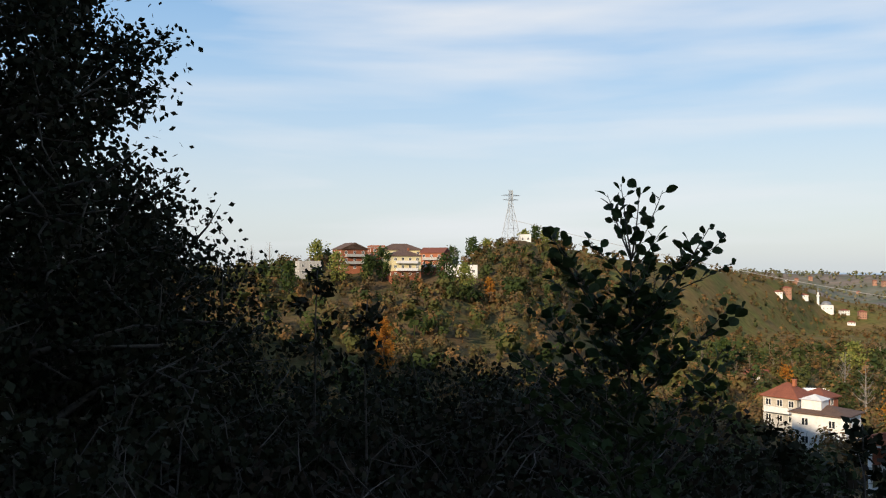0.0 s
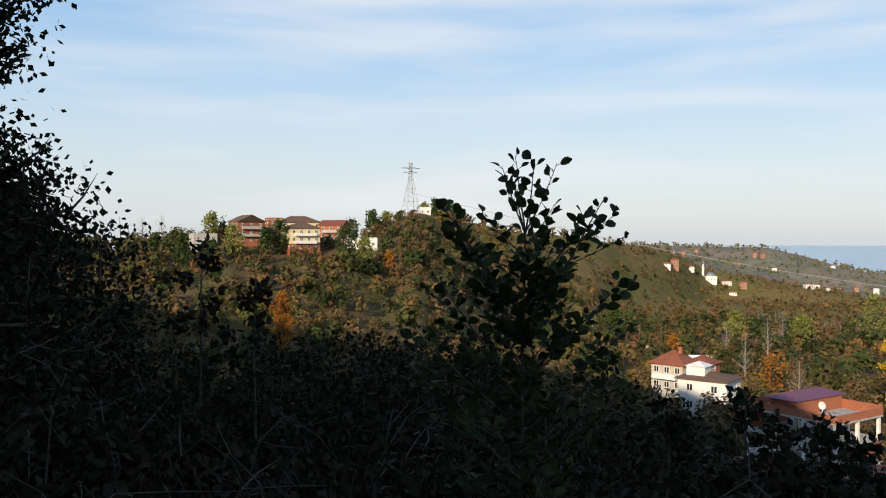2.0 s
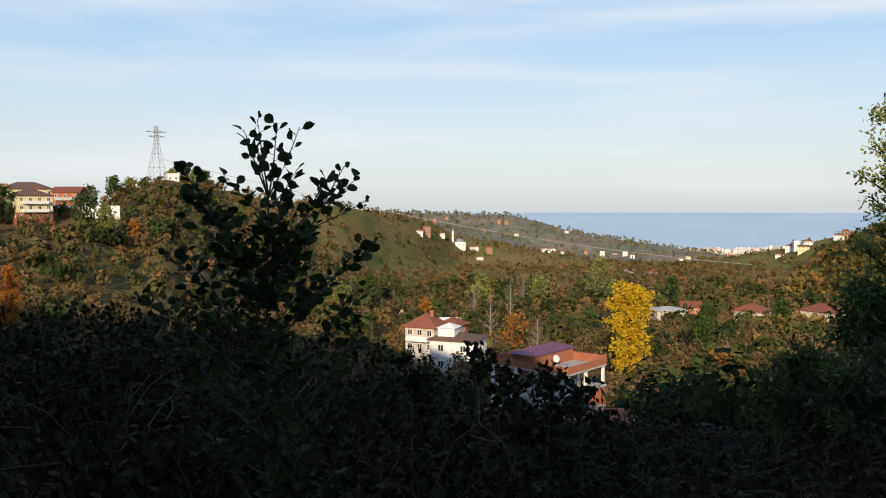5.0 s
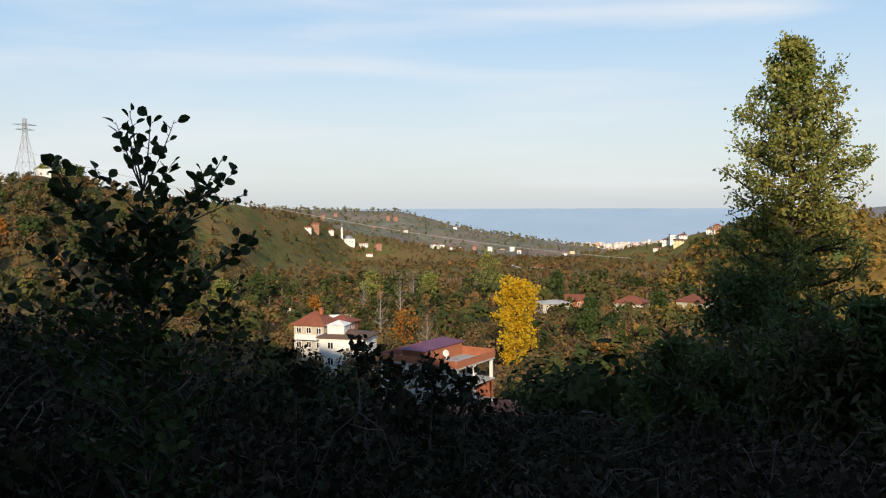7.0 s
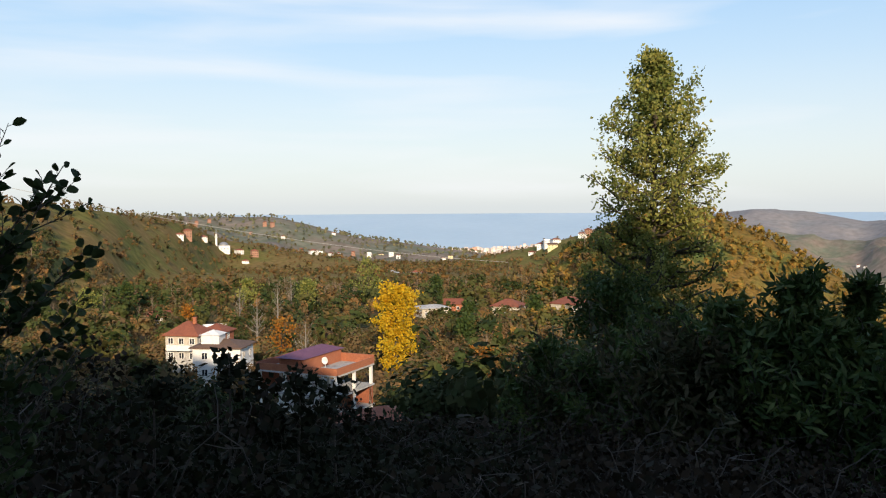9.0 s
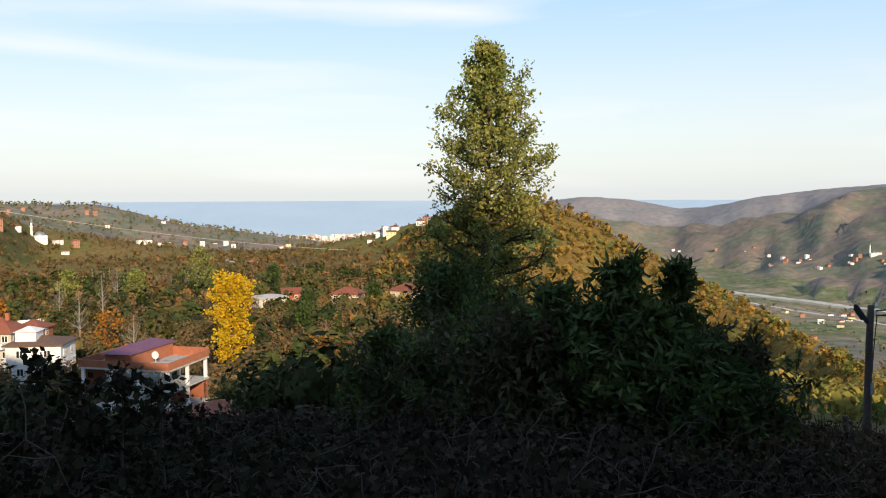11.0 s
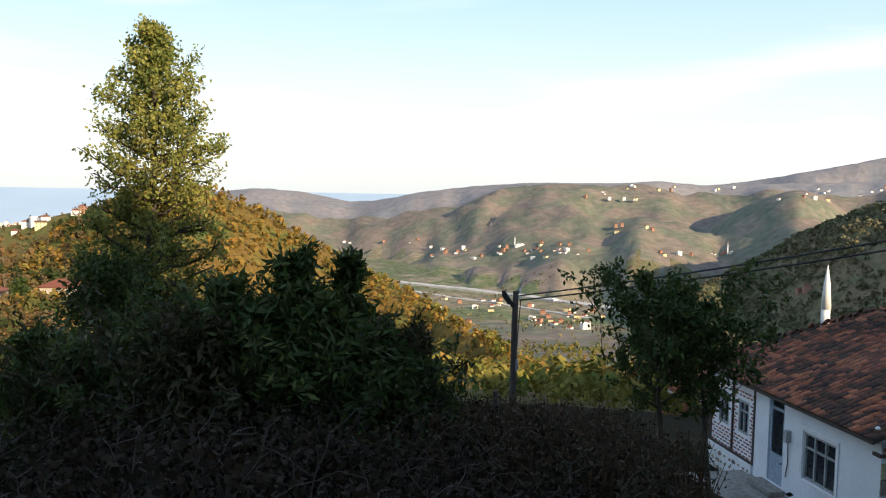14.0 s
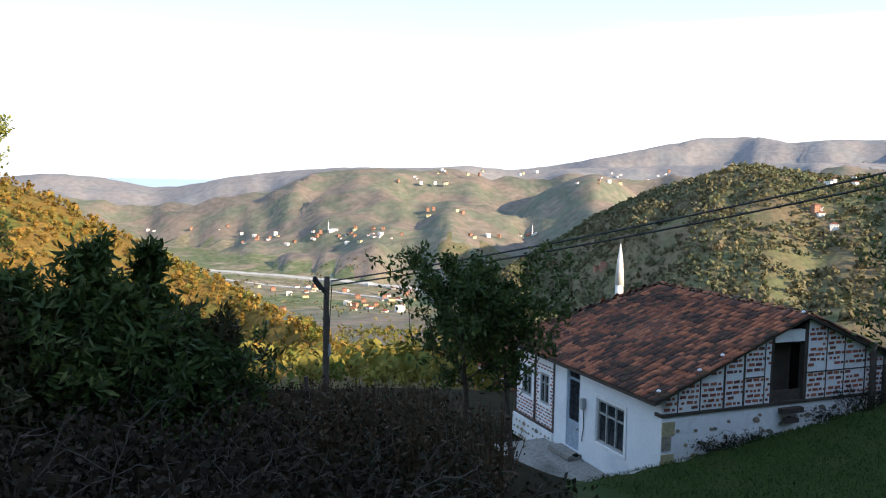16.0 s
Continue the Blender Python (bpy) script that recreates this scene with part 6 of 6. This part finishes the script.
for k in range(15):
    lay(W / 2, -GOVER + k * 0.37, zt + RISE + 0.035, (0, 1, 0), False)
for q in range(14):
    f = q / 14
    lay(-OVER + (W / 2 + OVER) * f, 7.05 + (RIDGE_END - 7.05) * f, zt - drop + (RISE + drop) * f + 0.05, (W / 2 + OVER, RIDGE_END - 7.05, RISE + drop), False)
for key, j in joined.items():
    tagged(part("tile_course", j, key, roof, smooth=True), kind="stuff")
# pale stones that weigh the roof's edge down
stone_m = Geo()
stone_m.tube([(0, 0, 0), (0, 0, 0.02), (0, 0, 0.05), (0, 0, 0.065)], [0.03, 0.055, 0.04, 0.012], 7)
sm = stone_m.mesh("roof_stone", "mortar_white", smooth=True)
for fx, y in ((0.06, 0.05), (0.3, -0.02), (0.46, 0.05), (0.98, -0.05)):
    part("roof_stone", sm, None, roof, at=pose(-OVER + (W / 2 + OVER) * fx, y, zt - drop + (RISE + drop) * fx + 0.055))

# wooden post in front of the gable, with its fellow behind
for lx, ly, h in ((5.62, -0.35, 3.75), (6.1, -0.3, 3.2)):
    p = COT @ Vector((lx, ly, 0))
    g = Geo()
    zb = ground_z(p.x, p.y) - 0.2
    top_z = (COT @ Vector((lx, ly, h))).z
    g.tube([(0, 0, 0), (0.02, 0, (top_z - zb) * 0.5), (0.0, 0.02, top_z - zb)], [0.1, 0.095, 0.085], 8)
    tagged(part("timber_post", g, "timber", at=Matrix.Translation((p.x, p.y, zb))), "weathered wooden post before the cottage gable", "post")

# concrete apron and step before the cottage door
g = Geo()
g.add([(-2.9, 2.0, 0.26), (-0.01, 1.7, 0.5), (-0.01, 4.9, 0.5), (-1.9, 5.4, 0.3), (-2.9, 2.0, -0.6), (-0.01, 1.7, -0.6), (-0.01, 4.9, -0.6), (-1.9, 5.4, -0.6)], [(0, 1, 2, 3), (7, 6, 5, 4), (0, 4, 5, 1), (1, 5, 6, 2), (2, 6, 7, 3), (3, 7, 4, 0)])
tagged(part("apron", g, "concrete_worn_shaded", at=COT), "cracked pale concrete apron before the door", "pavement", kind="structure")
g = Geo()
g.box((-0.4, 3.1, 0.5), (-0.012, 4.1, 0.6))
tagged(part("door_step", g, "concrete_worn_shaded", at=COT), "worn concrete doorstep at the blue door", "step")

# ---- pole, lamp and lines ----
pole_p = spot(77.7, 22.0, 0.3)
pole_h = EYE_Z + 22.0 * math.tan(radians(-6.75)) - pole_p.z
pole = thing("utility_pole", "leaning weathered wooden utility pole with street lamp", "pole", Matrix.Translation(pole_p))
side_d = Vector((heading(77.7).y, -heading(77.7).x, 0))
lean_top = side_d * 0.12
g = Geo()
hh = np.linspace(0, 1, 7)
g.tube([tuple(lean_top * f + Vector((0, 0, pole_h * f)) + side_d * (0.03 * math.sin(5 * f))) for f in hh], np.linspace(0.105, 0.075, 7), 10)
part("shaft", g, "timber", pole, smooth=True)
g = Geo()
a0 = lean_top + Vector((0, 0, pole_h - 0.25))
g.tube([tuple(a0), tuple(a0 - side_d * 0.12 + Vector((0, 0, 0.02)))], 0.02, 6)
part("bracket", g, "metal_grey", pole)
g = Geo()
lm = Matrix.Translation(a0 - side_d * 0.2 + Vector((0, 0, 0.0))) @ Matrix.Rotation(math.atan2(side_d.y, side_d.x), 4, "Z") @ Matrix.Rotation(radians(55), 4, "Y")
for lo, hi in (((-0.28, -0.09, -0.05), (0.2, 0.09, 0.05)), ((-0.24, -0.07, -0.09), (0.08, 0.07, -0.05)), ((-0.3, -0.06, -0.035), (-0.28, 0.06, 0.035))):
    g.box(lo, hi, lm)
part("lamp_head", g, "cable", pole, "dark grey street lamp head")
g = Geo()
g.box((-0.09, -0.12, 0), (0.09, -0.08, 0.3), Matrix.Translation(lean_top * 0.55 + Vector((0, 0, pole_h * 0.52))))
part("junction_box", g, "metal_grey", pole)
g = Geo()
g.tube([tuple(lean_top + Vector((0, 0, pole_h - 0.2)) + side_d * 0.1), tuple(side_d * 0.17 + Vector((0, 0, pole_h * 0.75))), tuple(side_d * 0.13 + Vector((0, 0, pole_h * 0.5))), tuple(-side_d * 0.15 + Vector((0, 0, pole_h * 0.3))), tuple(-side_d * 0.5 + Vector((0, 0, 0.2)))], 0.012, 5)
part("wire", g, "cable", pole)
for k in (-1, 1):
    g = Geo()
    g.tube([(0, 0, 0), (0, 0, 0.09)], [0.03, 0.022], 8)
    part("insulator", g, "white_plaster", pole, at=Matrix.Translation(lean_top + side_d * (0.08) + Vector((0, 0, pole_h - 0.12 - 0.1 * k))))

far_pole = spot(128, 16, 0.3)
far_top = 6.5
g = Geo()
g.tube([(0, 0, 0), (0, 0, (far_top - far_pole.z) * 0.5), (0, 0, far_top - far_pole.z)], [0.12, 0.105, 0.09], 10)
fp = thing("utility_pole", "wooden utility pole that carries the two lines", "pole", Matrix.Translation(far_pole))
part("shaft", g, "timber", fp, smooth=True)


def cable_line(name, a, b, sag, r, label):
    g = Geo()
    n = 28
    pts = []
    for i in range(n + 1):
        f = i / n
        p = a.lerp(b, f)
        pts.append((p.x, p.y, p.z - 4 * sag * f * (1 - f)))
    g.tube(pts, r, 5)
    tagged(part(name, g, "cable"), label, "cable")


top_w = pole_p + lean_top + Vector((0, 0, pole_h))
end_a = Vector((far_pole.x, far_pole.y, 0))
cable_line("power_line", top_w + side_d * 0.08 + Vector((0, 0, -0.12)), end_a + Vector((0, 0, 2.97)), 0.2, 0.02, "black overhead line from the pole")
cable_line("power_line", top_w + side_d * 0.08 + Vector((0, 0, -0.24)), end_a + Vector((0, 0, 2.75)), 0.2, 0.02, "black overhead line sagging below another")

post_p = spot(76.7, 13.0, 0.2)
g = Geo()
post_h = EYE_Z + 13.0 * math.tan(radians(-13.4)) - post_p.z
g.tube([tuple(side_d * 0.12), tuple(side_d * 0.05 + Vector((0, 0, post_h * 0.5))), (0, 0, post_h)], [0.045, 0.042, 0.038], 7)
tagged(part("stake", g, "timber", at=Matrix.Translation(post_p)), "short dark leaning stake among weeds", "stake")

# growth at the cottage's far side and the edge of the lawn
tree("broadleaf_tree", "leafy tree at the edge of the lawn", "tree", upright_at(spot(119.5, 15.0, 0.1)),
     grow(91, 7.2, 0.13, [(0, 0.5), (0.35, 1.5), (0.7, 1.75), (1, 0.5)], 26, 8, 20, (0.11, 0.065), 0.4, 0.3, 0.15, 0.3), "bark", "leaf_green")
for lx, ly, k in ((5.2, -0.7, 1), (6.6, -0.9, 2), (7.4, -0.6, 2), (4.4, -0.5, 0), (2.0, -0.35, 0), (1.3, -0.4, 0)):
    p = COT @ Vector((lx, ly, 0))
    p.z = ground_z(p.x, p.y) - 0.05
    t = thing("ivy_bush", "low dark leafy growth against the cottage base", "bush", upright_at(p, lx * 90, 0.55), "growth along the cottage")
    part("stem", bush_mesh[k][0], None, t)
    part("foliage", bush_mesh[k][1], None, t)


# short grass of the lawn
def lawn_grass(seed, n):
    rng = np.random.default_rng(seed)
    hx, hy = rng.uniform(-9.5, 0.6, n), rng.uniform(-2.5, 13, n)
    x, y = 20.18 + 0.896 * hx + 0.444 * hy, -3.97 + 0.444 * hx - 0.896 * hy
    p = np.stack([x, y, height(x, y) - 0.01], 1)
    g = Geo()
    g.quads(leaf_quads(rng, p, 0.11, 0.014, -1.6, 0.0))
    tagged(new("lawn_grass", g.quad_mesh("lawn_grass", "grass_blade")), "short green grass of the shaded lawn", "grass", kind="stuff")


M["grass_blade"] = material("grass_blade", [(0.017, 0.038, 0.005), (0.026, 0.05, 0.007), (0.038, 0.054, 0.010)], 1.0, 0.8, 0, vary=0.25, trans=0.2)
lawn_grass(17, 40000)
